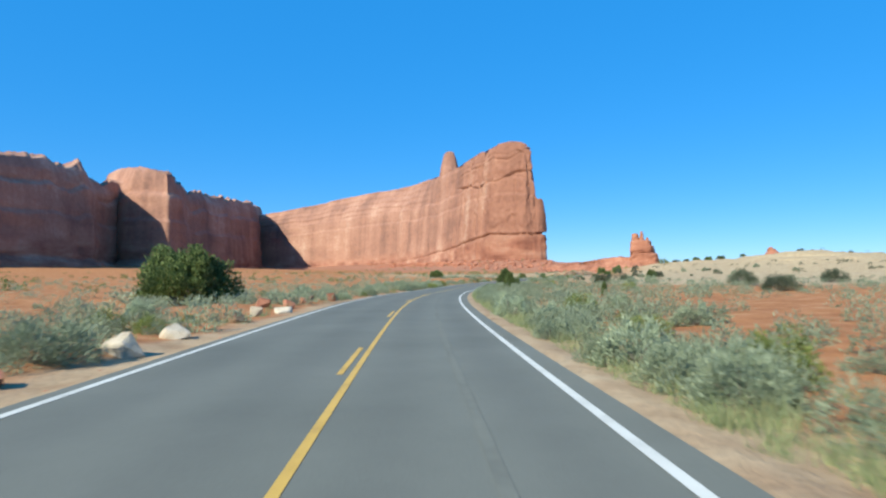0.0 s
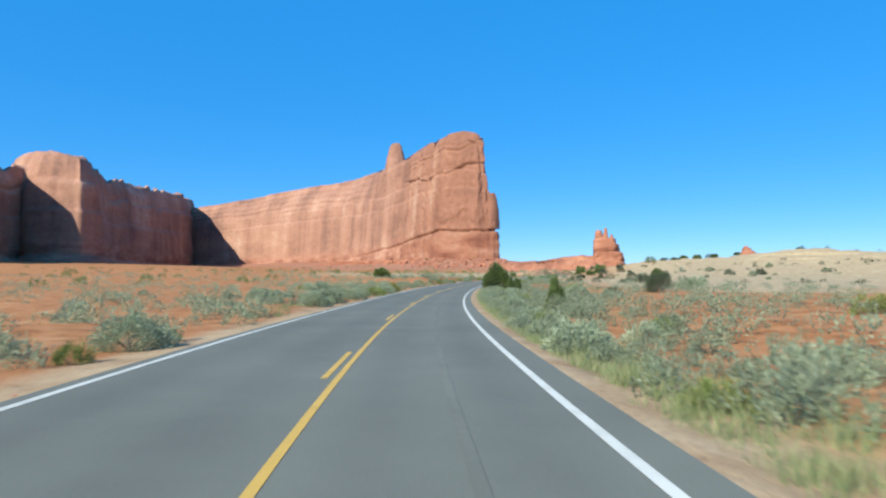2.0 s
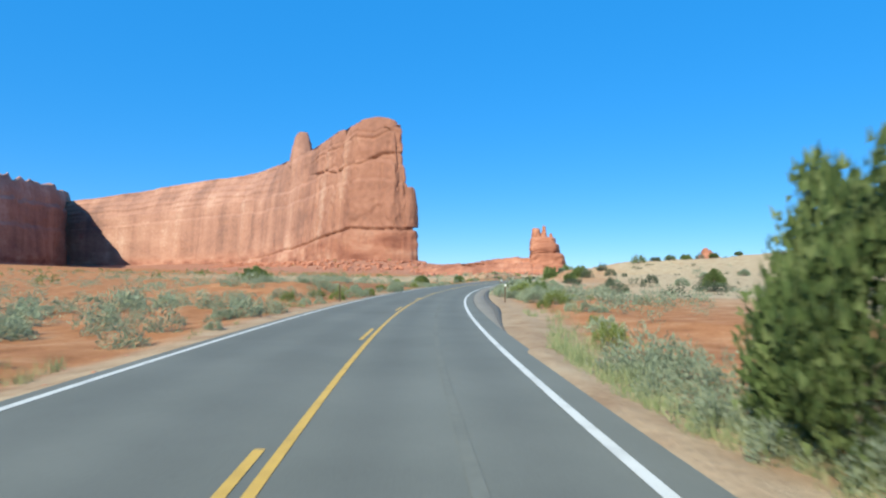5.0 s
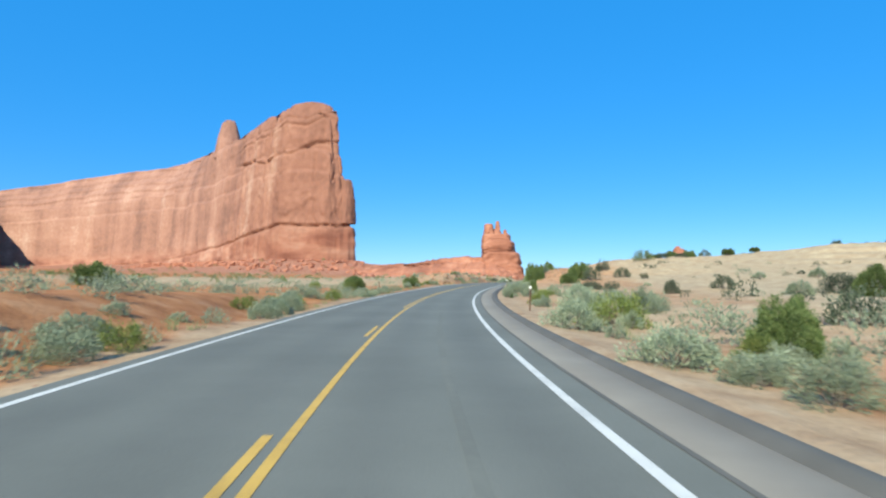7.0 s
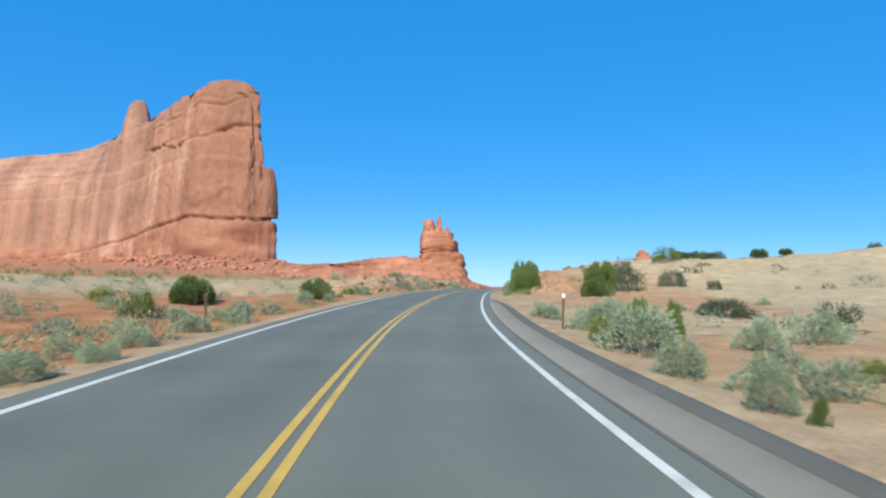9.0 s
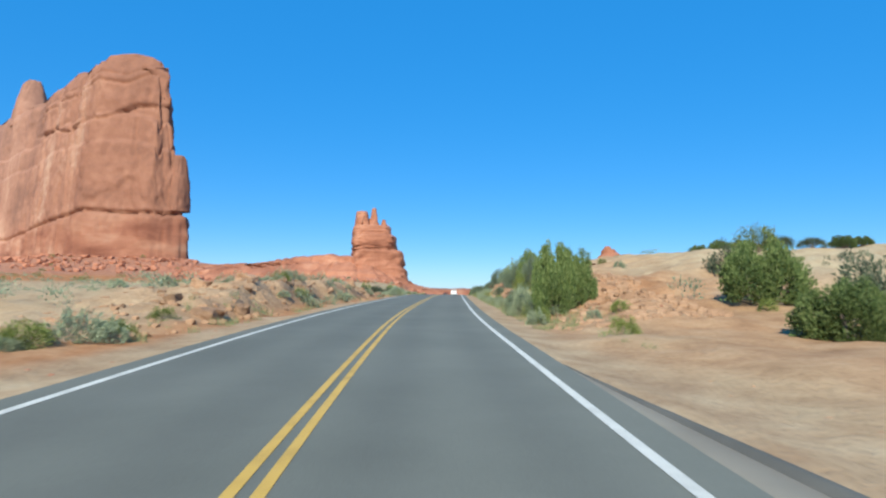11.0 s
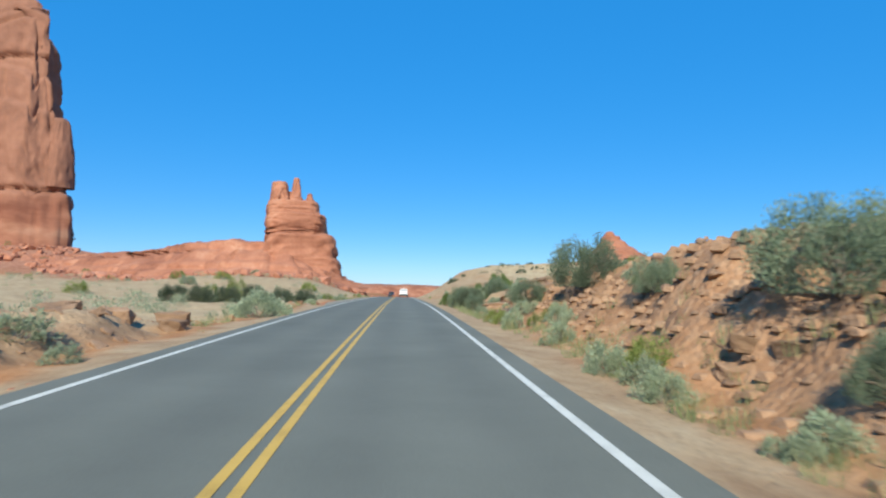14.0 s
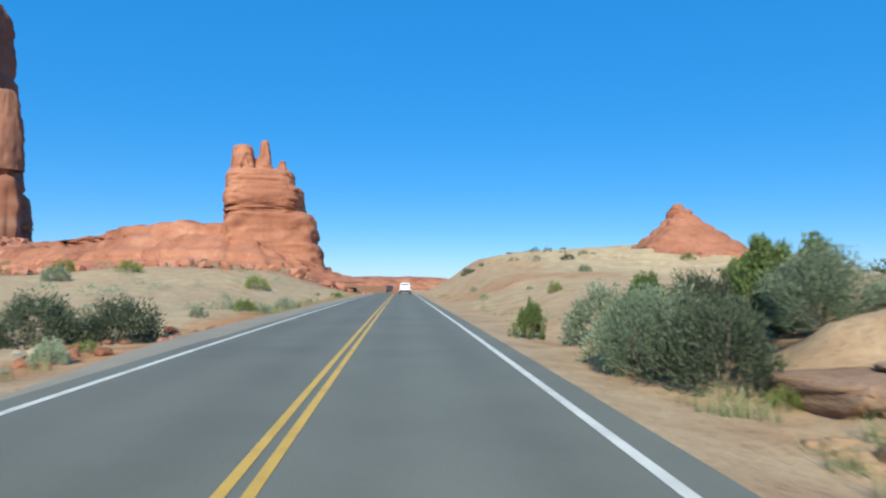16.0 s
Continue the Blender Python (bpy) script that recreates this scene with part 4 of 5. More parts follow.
# ---------------------------------------------------------------- plants
def leaf_material(name, a, b, c, through_light=0.25):
    """Leaves: three tones spread over the single leaves, a little light shining through."""
    m = bpy.data.materials.new(name)
    m.use_nodes = True
    t = m.node_tree
    N, L = t.nodes, t.links
    p = N["Principled BSDF"]
    p.inputs["Roughness"].default_value = 0.75
    p.inputs["Specular IOR Level"].default_value = 0.2
    g = N.new("ShaderNodeNewGeometry")
    r = N.new("ShaderNodeValToRGB")
    r.color_ramp.elements.new(0.5)
    for e, (pos_, col) in zip(r.color_ramp.elements, ((0.0, a), (0.55, b), (1.0, c))):
        e.position, e.color = pos_, (*col, 1)
    L.new(g.outputs["Random Per Island"], r.inputs[0])
    oi = N.new("ShaderNodeObjectInfo")
    mr = N.new("ShaderNodeMapRange")
    mr.inputs[3].default_value, mr.inputs[4].default_value = 0.78, 1.2
    L.new(oi.outputs["Random"], mr.inputs[0])
    hs = N.new("ShaderNodeHueSaturation")
    L.new(mr.outputs[0], hs.inputs["Value"])
    L.new(r.outputs[0], hs.inputs["Color"])
    L.new(hs.outputs[0], p.inputs["Base Color"])
    tr = N.new("ShaderNodeBsdfTranslucent")
    L.new(hs.outputs[0], tr.inputs["Color"])
    mx = N.new("ShaderNodeMixShader")
    mx.inputs[0].default_value = through_light
    L.new(p.outputs[0], mx.inputs[1])
    L.new(tr.outputs[0], mx.inputs[2])
    L.new(mx.outputs[0], N["Material Output"].inputs["Surface"])
    return m


sage_leaf = leaf_material("sage_leaf", (0.175, 0.215, 0.135), (0.29, 0.335, 0.215), (0.41, 0.455, 0.31), 0.32)
green_leaf = leaf_material("green_leaf", (0.09, 0.12, 0.03), (0.17, 0.21, 0.055), (0.29, 0.31, 0.10))
dark_leaf = leaf_material("dark_leaf", (0.045, 0.06, 0.035), (0.085, 0.105, 0.065), (0.14, 0.16, 0.105))
juniper_leaf = leaf_material("juniper_leaf", (0.060, 0.095, 0.030), (0.125, 0.172, 0.055), (0.225, 0.27, 0.105), 0.32)
silver_leaf = leaf_material("silver_leaf", (0.085, 0.12, 0.075), (0.165, 0.21, 0.135), (0.27, 0.31, 0.205))
straw_blade = leaf_material("straw_blade", (0.14, 0.18, 0.075), (0.24, 0.27, 0.13), (0.36, 0.34, 0.18), 0.3)
bark = material("bark", [(0.3, (0.10, 0.075, 0.055)), (0.6, (0.22, 0.17, 0.13)), (0.8, (0.34, 0.28, 0.22))], scale=14, fine=5, bump=0.5, dist=0.02, stretch=(1, 1, 0.25))


def quick_mesh(name, V, F, mat, flat=True):
    """Mesh from arrays of triangles or quads."""
    me = bpy.data.meshes.new(name)
    V, F = np.asarray(V, np.float32), np.asarray(F, np.int32)
    k = F.shape[1]
    me.vertices.add(len(V))
    me.vertices.foreach_set("co", V.reshape(-1))
    me.loops.add(F.size)
    me.loops.foreach_set("vertex_index", F.reshape(-1))
    me.polygons.add(len(F))
    me.polygons.foreach_set("loop_start", np.arange(0, F.size, k, dtype=np.int32))
    me.materials.append(mat)
    me.update(calc_edges=True)
    me.polygons.foreach_set("use_smooth", [not flat] * len(F))
    me.validate()
    return me


def leaves(n, clumps, rng, length, width, profile, spread, up=0.35):
    """Pointed leaves in clumps over a unit mound; returns vertices and quads."""
    u = rng.random(clumps)
    a = rng.random(clumps) * 2 * np.pi
    zc = rng.random(clumps) ** 0.8 * 0.92
    rc = profile(zc) * (0.55 + 0.45 * np.sqrt(u))
    lob = 1 + 0.22 * np.sin(a * 3 + rng.random() * 6) + 0.12 * np.sin(a * 5 + rng.random() * 6)
    tall = 0.84 + 0.13 * np.sin(2 * a + rng.random() * 6) + 0.09 * np.sin(5 * a + rng.random() * 6) + 0.05 * rng.normal(size=clumps)
    C = np.stack([rc * lob * np.cos(a), rc * lob * np.sin(a), zc * np.clip(tall, 0.55, 1.06)], 1)
    k = rng.integers(0, clumps, n)
    off = np.clip(rng.normal(size=(n, 3)), -1.6, 1.6) * spread
    P = C[k] + off
    P[:, 2] = np.abs(P[:, 2]) * 0.98 + 0.01
    D = C[k] * np.array([1, 1, 0.6]) + off * 1.6 + rng.normal(size=(n, 3)) * 0.35
    D[:, 2] += up
    D /= np.linalg.norm(D, axis=1)[:, None]
    S = np.cross(D, rng.normal(size=(n, 3)))
    S /= np.maximum(np.linalg.norm(S, axis=1), 1e-6)[:, None]
    ln = length * (0.6 + 0.8 * rng.random(n))[:, None]
    wd = width * (0.7 + 0.6 * rng.random(n))[:, None]
    V = np.stack([P - S * wd, P + D * ln, P + S * wd], 1).reshape(-1, 3)
    F = np.arange(3 * n).reshape(n, 3)
    return V, F, C


def tubes(paths, sides=4):
    """Tapered round twigs along lists of (point, radius)."""
    V, F = [], []
    for path in paths:
        base = len(V)
        for j, (p, r) in enumerate(path):
            q = np.array(path[min(j + 1, len(path) - 1)][0]) - np.array(path[max(j - 1, 0)][0])
            q = q / max(np.linalg.norm(q), 1e-6)
            s = np.cross(q, (0.31, 0.95, 0.12))
            s /= max(np.linalg.norm(s), 1e-6)
            t = np.cross(q, s)
            for i in range(sides):
                a = 2 * np.pi * i / sides
                V.append(np.array(p) + r * (s * math.cos(a) + t * math.sin(a)))
        for j in range(len(path) - 1):
            for i in range(sides):
                F.append((base + j * sides + i, base + j * sides + (i + 1) % sides, base + (j + 1) * sides + (i + 1) % sides, base + (j + 1) * sides + i))
    return np.array(V), np.array(F)


def limbs(C, rng, count, r0, bend=0.12, stop=0.92):
    out = []
    for c in C[rng.permutation(len(C))[:count]]:
        b = rng.normal(size=3) * bend
        path = []
        for j in range(5):
            t = j / 4 * stop
            p = c * t + b * math.sin(t * math.pi) * 0.6 + np.array([0, 0, -0.03 * (1 - t)])
            path.append((p, r0 * (1 - 0.85 * t) + 0.003))
        out.append(path)
    return out


def dome(z):
    return np.sqrt(np.clip(1 - z * z, 0, 1))


def cone(z):
    return np.clip(1 - z, 0, 1) ** 0.65 * 0.95 + 0.05


def crown(z):
    return np.sqrt(np.clip(1 - (z - 0.42) ** 2 / 0.30, 0.03, 1))


def bushy(z):
    return np.sqrt(np.clip(1 - (z - 0.34) ** 2 / 0.37, 0.03, 1))


# kind: leaf count, clumps, leaf length, width, outline, spread, leaf material, limbs, limb radius, names and words
KINDS = {
    "sage": (4300, 110, 0.085, 0.0185, dome, 0.11, sage_leaf, 9, 0.03, "sagebrush", "grey-green sagebrush shrub on sandy ground", "shrub", ("foliage", "stem")),
    "sage_small": (1700, 70, 0.115, 0.027, dome, 0.11, sage_leaf, 9, 0.03, "sagebrush", "grey-green sagebrush shrub on sandy ground", "shrub", ("foliage", "stem")),
    "green": (2800, 80, 0.09, 0.020, dome, 0.12, green_leaf, 8, 0.03, "rabbitbrush", "yellow-green rabbitbrush growing by the road", "shrub", ("foliage", "stem")),
    "dark": (7000, 70, 0.07, 0.016, dome, 0.13, dark_leaf, 10, 0.03, "blackbrush", "dense dark green desert shrub by the road", "shrub", ("foliage", "stem")),
    "juniper": (17000, 170, 0.058, 0.023, bushy, 0.085, juniper_leaf, 16, 0.05, "juniper_tree", "bushy green juniper with several twisted limbs", "tree", ("crown", "trunk")),
    "silver": (19000, 120, 0.045, 0.010, crown, 0.10, silver_leaf, 18, 0.03, "cliffrose_bush", "tall grey-green bush with bare pale twigs", "bush", ("crown", "trunk")),
    "scrub": (1700, 70, 0.10, 0.030, dome, 0.13, dark_leaf, 6, 0.03, "scrub_bush", "small dark green bush on the pale slope", "shrub", ("foliage", "stem")),
    "cone": (8000, 80, 0.065, 0.017, cone, 0.08, juniper_leaf, 6, 0.05, "young_juniper", "young pointed green juniper", "tree", ("crown", "trunk")),
}
PROTO = {}
plant_rng = np.random.default_rng(7)


def plant(kind, x, y, w, h, variants=4):
    """Puts a plant of that width and height on the ground."""
    n, cl, ll, lw, prof, sp, mat, nl, lr, name, label, cat, parts = KINDS[kind]
    var = int(plant_rng.integers(0, variants))
    m = pose(x, y, ground_z(x, y) - 0.03, 0, 0, float(plant_rng.random() * 360)) @ Matrix.Diagonal((w / 2, w / 2, h, 1))
    if (kind, var) in PROTO:
        p = PROTO[kind, var]
        return copy_thing(p, m @ Matrix.Diagonal((1 / p.scale.x, 1 / p.scale.y, 1 / p.scale.z, 1)))
    rng = np.random.default_rng(100 * var + len(kind))
    V, F, C = leaves(n, cl, rng, ll, lw, prof, sp, 0.7 if kind in ("juniper", "cone", "silver") else 0.45)
    ob = tagged(new(name), label, cat, group=name + " plants")
    for nm, me in ((parts[0], quick_mesh(parts[0], V, F, mat)), (parts[1], quick_mesh(parts[1], *tubes(limbs(C, rng, nl, lr)), bark, flat=False))):
        tagged(part(nm, me, ob), kind="stuff" if nm == "stem" else "")
    ob.matrix_basis = m
    PROTO[kind, var] = ob
    return ob


def off_road(x, y, gap=0.0):
    """Moves a place out of the paved strip."""
    v = float((x - road_x(y)) * across(y))
    lo, hi = 4.2 + gap, 3.75 + gap + float(apron(y))
    if v < 0 and -v < lo:
        v = -lo
    if v >= 0 and v < hi:
        v = hi
    return float(road_x(y) + v / across(y)), y


for kind, rows in (("sage", SAGE_A), ("sage", SAGE_B), ("sage", SAGE_C), ("cone", CONE_A), ("green", GREEN_A), ("juniper", JUNIPER_A), ("dark", DARK_A), ("silver", SILVER_A),
                   ("juniper", JUNIPER_B), ("scrub", SCRUB_B), ("green", GREEN_B), ("dark", DARK_B), ("sage", SAGE_D)):
    for x, y, w, h in rows:
        x, y = off_road(x, y, w * 0.3)
        plant(kind, x, y, w, h)

# thickets of sage along the verge and over the flats
scatter = np.random.default_rng(11)
count = 0
while count < 95:
    y = scatter.uniform(-262, -168)
    v = 4.0 + abs(scatter.normal()) * 2.4
    w = scatter.uniform(0.6, 1.25)
    x, y = off_road(float(road_x(y) + v / across(y)), y, 0.15 + w * 0.3)
    plant("sage_small" if scatter.random() < 0.86 else "green", x, y, w, w * scatter.uniform(0.5, 0.75))
    count += 1
count = 0
while count < 80:
    y = scatter.uniform(-262, 60)
    v = -(4.6 + abs(scatter.normal()) * 7.5)
    if vnoise(y * 0.09, v * 0.15, 3) < (0.42 if y < -120 else 0.6):
        continue
    w = scatter.uniform(0.5, 1.2)
    x, y = off_road(float(road_x(y) + v / across(y)), y, 0.2 + w * 0.3)
    plant("sage_small" if scatter.random() < 0.75 else "green", x, y, w, w * scatter.uniform(0.45, 0.75))
    count += 1
count = 0
while count < 40:
    y = scatter.uniform(-168, 60)
    v = 4.6 + abs(scatter.normal()) * 5.0
    if vnoise(y * 0.11, v * 0.2, 8) < 0.5:
        continue
    w = scatter.uniform(0.35, 0.95)
    x, y = off_road(float(road_x(y) + v / across(y)), y, 0.5 + w * 0.3)
    plant("sage_small" if scatter.random() < 0.65 else "green", x, y, w, w * scatter.uniform(0.5, 0.8))
    count += 1


for n_more, y0, y1, side in ((44, -150, -60, -1), (28, -162, -100, 1), (18, 0, 70, -1)):
    for _ in range(n_more):
        y = scatter.uniform(y0, y1)
        v = side * ((5.0 if side < 0 else 4.9 + float(apron(y))) + abs(scatter.normal()) * 1.3)
        w = scatter.uniform(0.45, 1.05)
        x, y = off_road(float(road_x(y) + v / across(y)), y, 0.15 + w * 0.3)
        plant("sage_small" if scatter.random() < 0.7 else "green", x, y, w, w * scatter.uniform(0.5, 0.8))


# small shrubs on the cut bank and along its foot
for _ in range(75):
    y = scatter.uniform(-60, 3)
    v = 4.7 + scatter.random() ** 1.6 * 4.2
    w = scatter.uniform(0.3, 0.75)
    plant("sage_small" if scatter.random() < 0.8 else "green", float(road_x(y)) + v, y, w, w * scatter.uniform(0.6, 0.95))


def strew(name, spots, sizes, V0, F0, mat, label, category, squash=(0.5, 0.8), seed=0):
    """Many small plants as one mesh."""
    rng = np.random.default_rng(seed)
    n, m = len(spots), len(V0)
    a = rng.random(n) * 2 * np.pi
    c, s = np.cos(a), np.sin(a)
    w = np.asarray(sizes)
    h = w * rng.uniform(*squash, n)
    X = spots[:, 0, None] + (V0[None, :, 0] * c[:, None] - V0[None, :, 1] * s[:, None]) * w[:, None] / 2
    Yy = spots[:, 1, None] + (V0[None, :, 0] * s[:, None] + V0[None, :, 1] * c[:, None]) * w[:, None] / 2
    Zz = height(spots[:, 0], spots[:, 1])[:, None] - 0.03 + V0[None, :, 2] * h[:, None]
    V = np.stack([X, Yy, Zz], -1).reshape(-1, 3)
    F = (np.asarray(F0)[None] + (np.arange(n) * m)[:, None, None]).reshape(-1, np.asarray(F0).shape[1])
    return tagged(new(name, quick_mesh(name, V, F, mat)), label, category, kind="stuff")


def spots_in(n, y0, y1, v_of, keep, seed):
    rng = np.random.default_rng(seed)
    y = rng.uniform(y0, y1, n * 6)
    v = v_of(rng, n * 6)
    x = road_x(y) + v / across(y)
    ok = keep(x, y, v, rng.random(n * 6))
    return np.stack([x, y], 1)[ok][:n]


rg = np.random.default_rng(5)
V0, F0, _ = leaves(150, 34, rg, 0.15, 0.048, dome, 0.18)
flats = spots_in(1900, -300, 120, lambda r, n: -(12 + r.random(n) ** 1.6 * 150), lambda x, y, v, q: (q < 0.25 + 0.75 * (vnoise(x * 0.06, y * 0.06, 2) > 0.45)) & (q < np.where((y > -60) & (v > -70), 0.55, 1)), 1)
strew("far_sagebrush", flats, np.random.default_rng(2).uniform(0.5, 1.5, len(flats)), V0, F0, sage_leaf, "scattered grey-green sagebrush on the red flats", "shrubs", seed=3)
flats = spots_in(1300, -300, 20, lambda r, n: 8 + r.random(n) ** 1.5 * 95, lambda x, y, v, q: (q < 0.2 + 0.8 * (vnoise(x * 0.07, y * 0.07, 6) > 0.5)) & (q < np.where(y + 0.55 * v > -118, 0.03, 1.0)), 4)
strew("far_sagebrush", flats, np.random.default_rng(5).uniform(0.5, 1.5, len(flats)), V0, F0, sage_leaf, "scattered grey-green sagebrush beside pale rock", "shrubs", seed=6)
V1, F1, _ = leaves(170, 40, rg, 0.16, 0.065, dome, 0.13)
specks = spots_in(120, -150, 140, lambda r, n: 13 + r.random(n) * 105, lambda x, y, v, q: (q < 0.6) & (vnoise(x * 0.035, y * 0.08, 12) > 0.5), 7)
for x, y in specks:
    w = scatter.uniform(0.7, 2.2)
    plant("scrub" if scatter.random() < 0.75 else "sage", float(x), float(y), w, w * scatter.uniform(0.5, 0.8))
specks = spots_in(300, -260, 260, lambda r, n: -(40 + r.random(n) * 260), lambda x, y, v, q: q < 0.4, 10)
strew("slope_bushes", specks, np.random.default_rng(11).uniform(1.0, 2.8, len(specks)), V1, F1, juniper_leaf, "green bushes dotted below the red cliffs", "shrubs", seed=12)

far_specks = spots_in(520, -150, 170, lambda r, n: 16 + r.random(n) * 110, lambda x, y, v, q: (q < 0.7) & (vnoise(x * 0.03 + 0.3 * vnoise(x * 0.1, y * 0.1, 5), y * 0.11, 12) > 0.55), 57)
strew("slope_bushes", far_specks, 0.35 + 1.3 * np.random.default_rng(58).random(len(far_specks)) ** 1.6, V1, F1, dark_leaf, "low dark bushes along the pale rock's ledges", "shrubs", squash=(0.4, 0.8), seed=59)
V2, F2, _ = leaves(380, 55, rg, 0.17, 0.034, dome, 0.14)
near = spots_in(420, -285, -165, lambda r, n: 4.4 + np.abs(r.normal(size=n)) * 3.6, lambda x, y, v, q: v > 4.45 + apron(y), 21)
strew("verge_sagebrush", near, np.random.default_rng(22).uniform(0.45, 1.1, len(near)), V2, F2, sage_leaf, "thicket of grey-green sagebrush along the verge", "shrubs", seed=23)
near = spots_in(480, -285, 40, lambda r, n: -(4.9 + np.abs(r.normal(size=n)) * 6.5), lambda x, y, v, q: vnoise(x * 0.12, y * 0.12, 15) > np.where(y > -70, 0.62, 0.36), 24)
strew("verge_sagebrush", near, np.random.default_rng(25).uniform(0.45, 1.15, len(near)), V2, F2, sage_leaf, "low grey-green sagebrush on the red soil", "shrubs", seed=26)

near = spots_in(170, -285, -150, lambda r, n: -(5.0 + r.random(n) ** 1.3 * 17), lambda x, y, v, q: vnoise(x * 0.1, y * 0.1, 47) > 0.3, 48)
strew("verge_sagebrush", near, np.random.default_rng(49).uniform(0.6, 1.3, len(near)), V2, F2, sage_leaf, "rounded sagebrush mounds on the red soil", "shrubs", seed=50)
near = spots_in(420, -285, -165, lambda r, n: 4.15 + r.random(n) * 1.2, lambda x, y, v, q: vnoise(x * 0.3, y * 0.3, 31) > 0.3, 27)
strew("verge_sagebrush", near, np.random.default_rng(28).uniform(0.35, 0.75, len(near)), V2, F2, sage_leaf, "low sagebrush at the edge of the sandy shoulder", "shrubs", squash=(0.6, 0.95), seed=29)

# grass along the verges
bl = np.random.default_rng(13)
GV, GF = [], []
for k in range(22):
    a, r = bl.random() * 6.28, bl.random() ** 0.5 * 0.8
    p = np.array([r * math.cos(a), r * math.sin(a), 0])
    d = np.array([bl.normal() * 0.45, bl.normal() * 0.45, 1.0])
    s = np.array([math.sin(a * 3), math.cos(a * 3), 0]) * 0.035
    t = p + d * bl.uniform(0.5, 1.0)
    GV += [p - s, p + s, t]
    GF.append((3 * k, 3 * k + 1, 3 * k + 2))
tufts = spots_in(1500, -290, -150, lambda r, n: 3.95 + np.abs(r.normal(size=n)) * 0.9, lambda x, y, v, q: (v > 3.95 + apron(y)) & (vnoise(y * 0.25, v, 3) > 0.25), 14)
strew("verge_grass", tufts, np.random.default_rng(15).uniform(0.25, 0.6, len(tufts)), np.array(GV), GF, straw_blade, "green and straw-coloured grass along the verge", "grass", squash=(0.5, 0.95), seed=16)
tufts = spots_in(1300, -285, -160, lambda r, n: 3.8 + np.abs(r.normal(size=n)) * 0.55, lambda x, y, v, q: (v > 3.8 + apron(y)) & (vnoise(y * 0.4, v * 2, 13) > 0.22), 54)
strew("verge_grass", tufts, np.random.default_rng(55).uniform(0.18, 0.42, len(tufts)), np.array(GV), GF, straw_blade, "short green and dry grass at the asphalt's edge", "grass", squash=(0.5, 1.0), seed=56)
tufts = spots_in(900, -290, 90, lambda r, n: np.where(r.random(n) < 0.6, -1, 1) * (4.6 + np.abs(r.normal(size=n)) * 1.3), lambda x, y, v, q: (np.abs(v) > 4.5 + np.where(v > 0, apron(y) + 0.6, 0)) & (vnoise(y * 0.2, v * 0.7, 9) > 0.55), 17)
tufts = np.concatenate([tufts, spots_in(420, -62, 12, lambda r, n: 4.5 + np.abs(r.normal(size=n)) * 0.9, lambda x, y, v, q: v > 4.4, 33)])
strew("verge_grass", tufts, np.random.default_rng(18).uniform(0.2, 0.5, len(tufts)), np.array(GV), GF, straw_blade, "dry straw-coloured grass beside the asphalt", "grass", squash=(0.7, 1.2), seed=19)


# ---------------------------------------------------------------- loose rock
def stone_mat(name, a, b, c):
    return material(name, [(0.3, a), (0.52, b), (0.75, c)], scale=1.8, fine=9, bump=0.9, dist=0.09, vary=0.3, stretch=(1, 1, 2.0))


tan_stone = stone_mat("tan_stone", (0.17, 0.095, 0.056), (0.31, 0.185, 0.112), (0.42, 0.275, 0.178))
red_stone = stone_mat("red_stone", (0.20, 0.075, 0.045), (0.36, 0.15, 0.09), (0.45, 0.24, 0.155))
pale_stone = stone_mat("pale_stone", (0.30, 0.23, 0.16), (0.47, 0.39, 0.29), (0.60, 0.52, 0.42))


def slab_mesh(name, mat, seed):
    """A jointed ledge: a box whose corners and edges are knocked about, its rim worn."""
    rng = np.random.default_rng(seed)
    bm = bmesh.new()
    bmesh.ops.create_cube(bm, size=1.0)
    bmesh.ops.subdivide_edges(bm, edges=bm.edges[:], cuts=2, use_grid_fill=True)
    for v in bm.verts:
        k = 1 - 0.16 * (abs(v.co.x * 2) * abs(v.co.y * 2)) ** 2
        v.co.x = v.co.x * k + rng.normal() * 0.055
        v.co.y = v.co.y * k + rng.normal() * 0.055
        v.co.z += rng.normal() * 0.07
    bmesh.ops.bevel(bm, geom=bm.edges[:], offset=0.03, segments=1, affect="EDGES", clamp_overlap=True)
    me = bpy.data.meshes.new(name)
    bm.to_mesh(me)
    bm.free()
    me.materials.append(mat)
    return me


def hull_mesh(name, mat, seed, flat=1.0, box=0.75, bevel=0.06):
    """A broken block: the hull of points pushed towards a box, its edges worn."""
    rng = np.random.default_rng(seed)
    bm = bmesh.new()
    for _ in range(16):
        d = rng.normal(size=3)
        d /= np.linalg.norm(d)
        p = d / np.max(np.abs(d)) ** box * rng.uniform(0.82, 1.0)
        bm.verts.new((p[0] * 0.5, p[1] * 0.5, (p[2] * 0.5) * flat))
    res = bmesh.ops.convex_hull(bm, input=bm.verts)
    loose = [v for v in bm.verts if not v.link_faces]
    bmesh.ops.delete(bm, geom=loose, context="VERTS")
    bmesh.ops.bevel(bm, geom=bm.edges[:], offset=bevel, segments=1, affect="EDGES", clamp_overlap=True)
    me = bpy.data.meshes.new(name)
    bm.to_mesh(me)
    bm.free()
    me.materials.append(mat)
    return me


ROCKS = {}


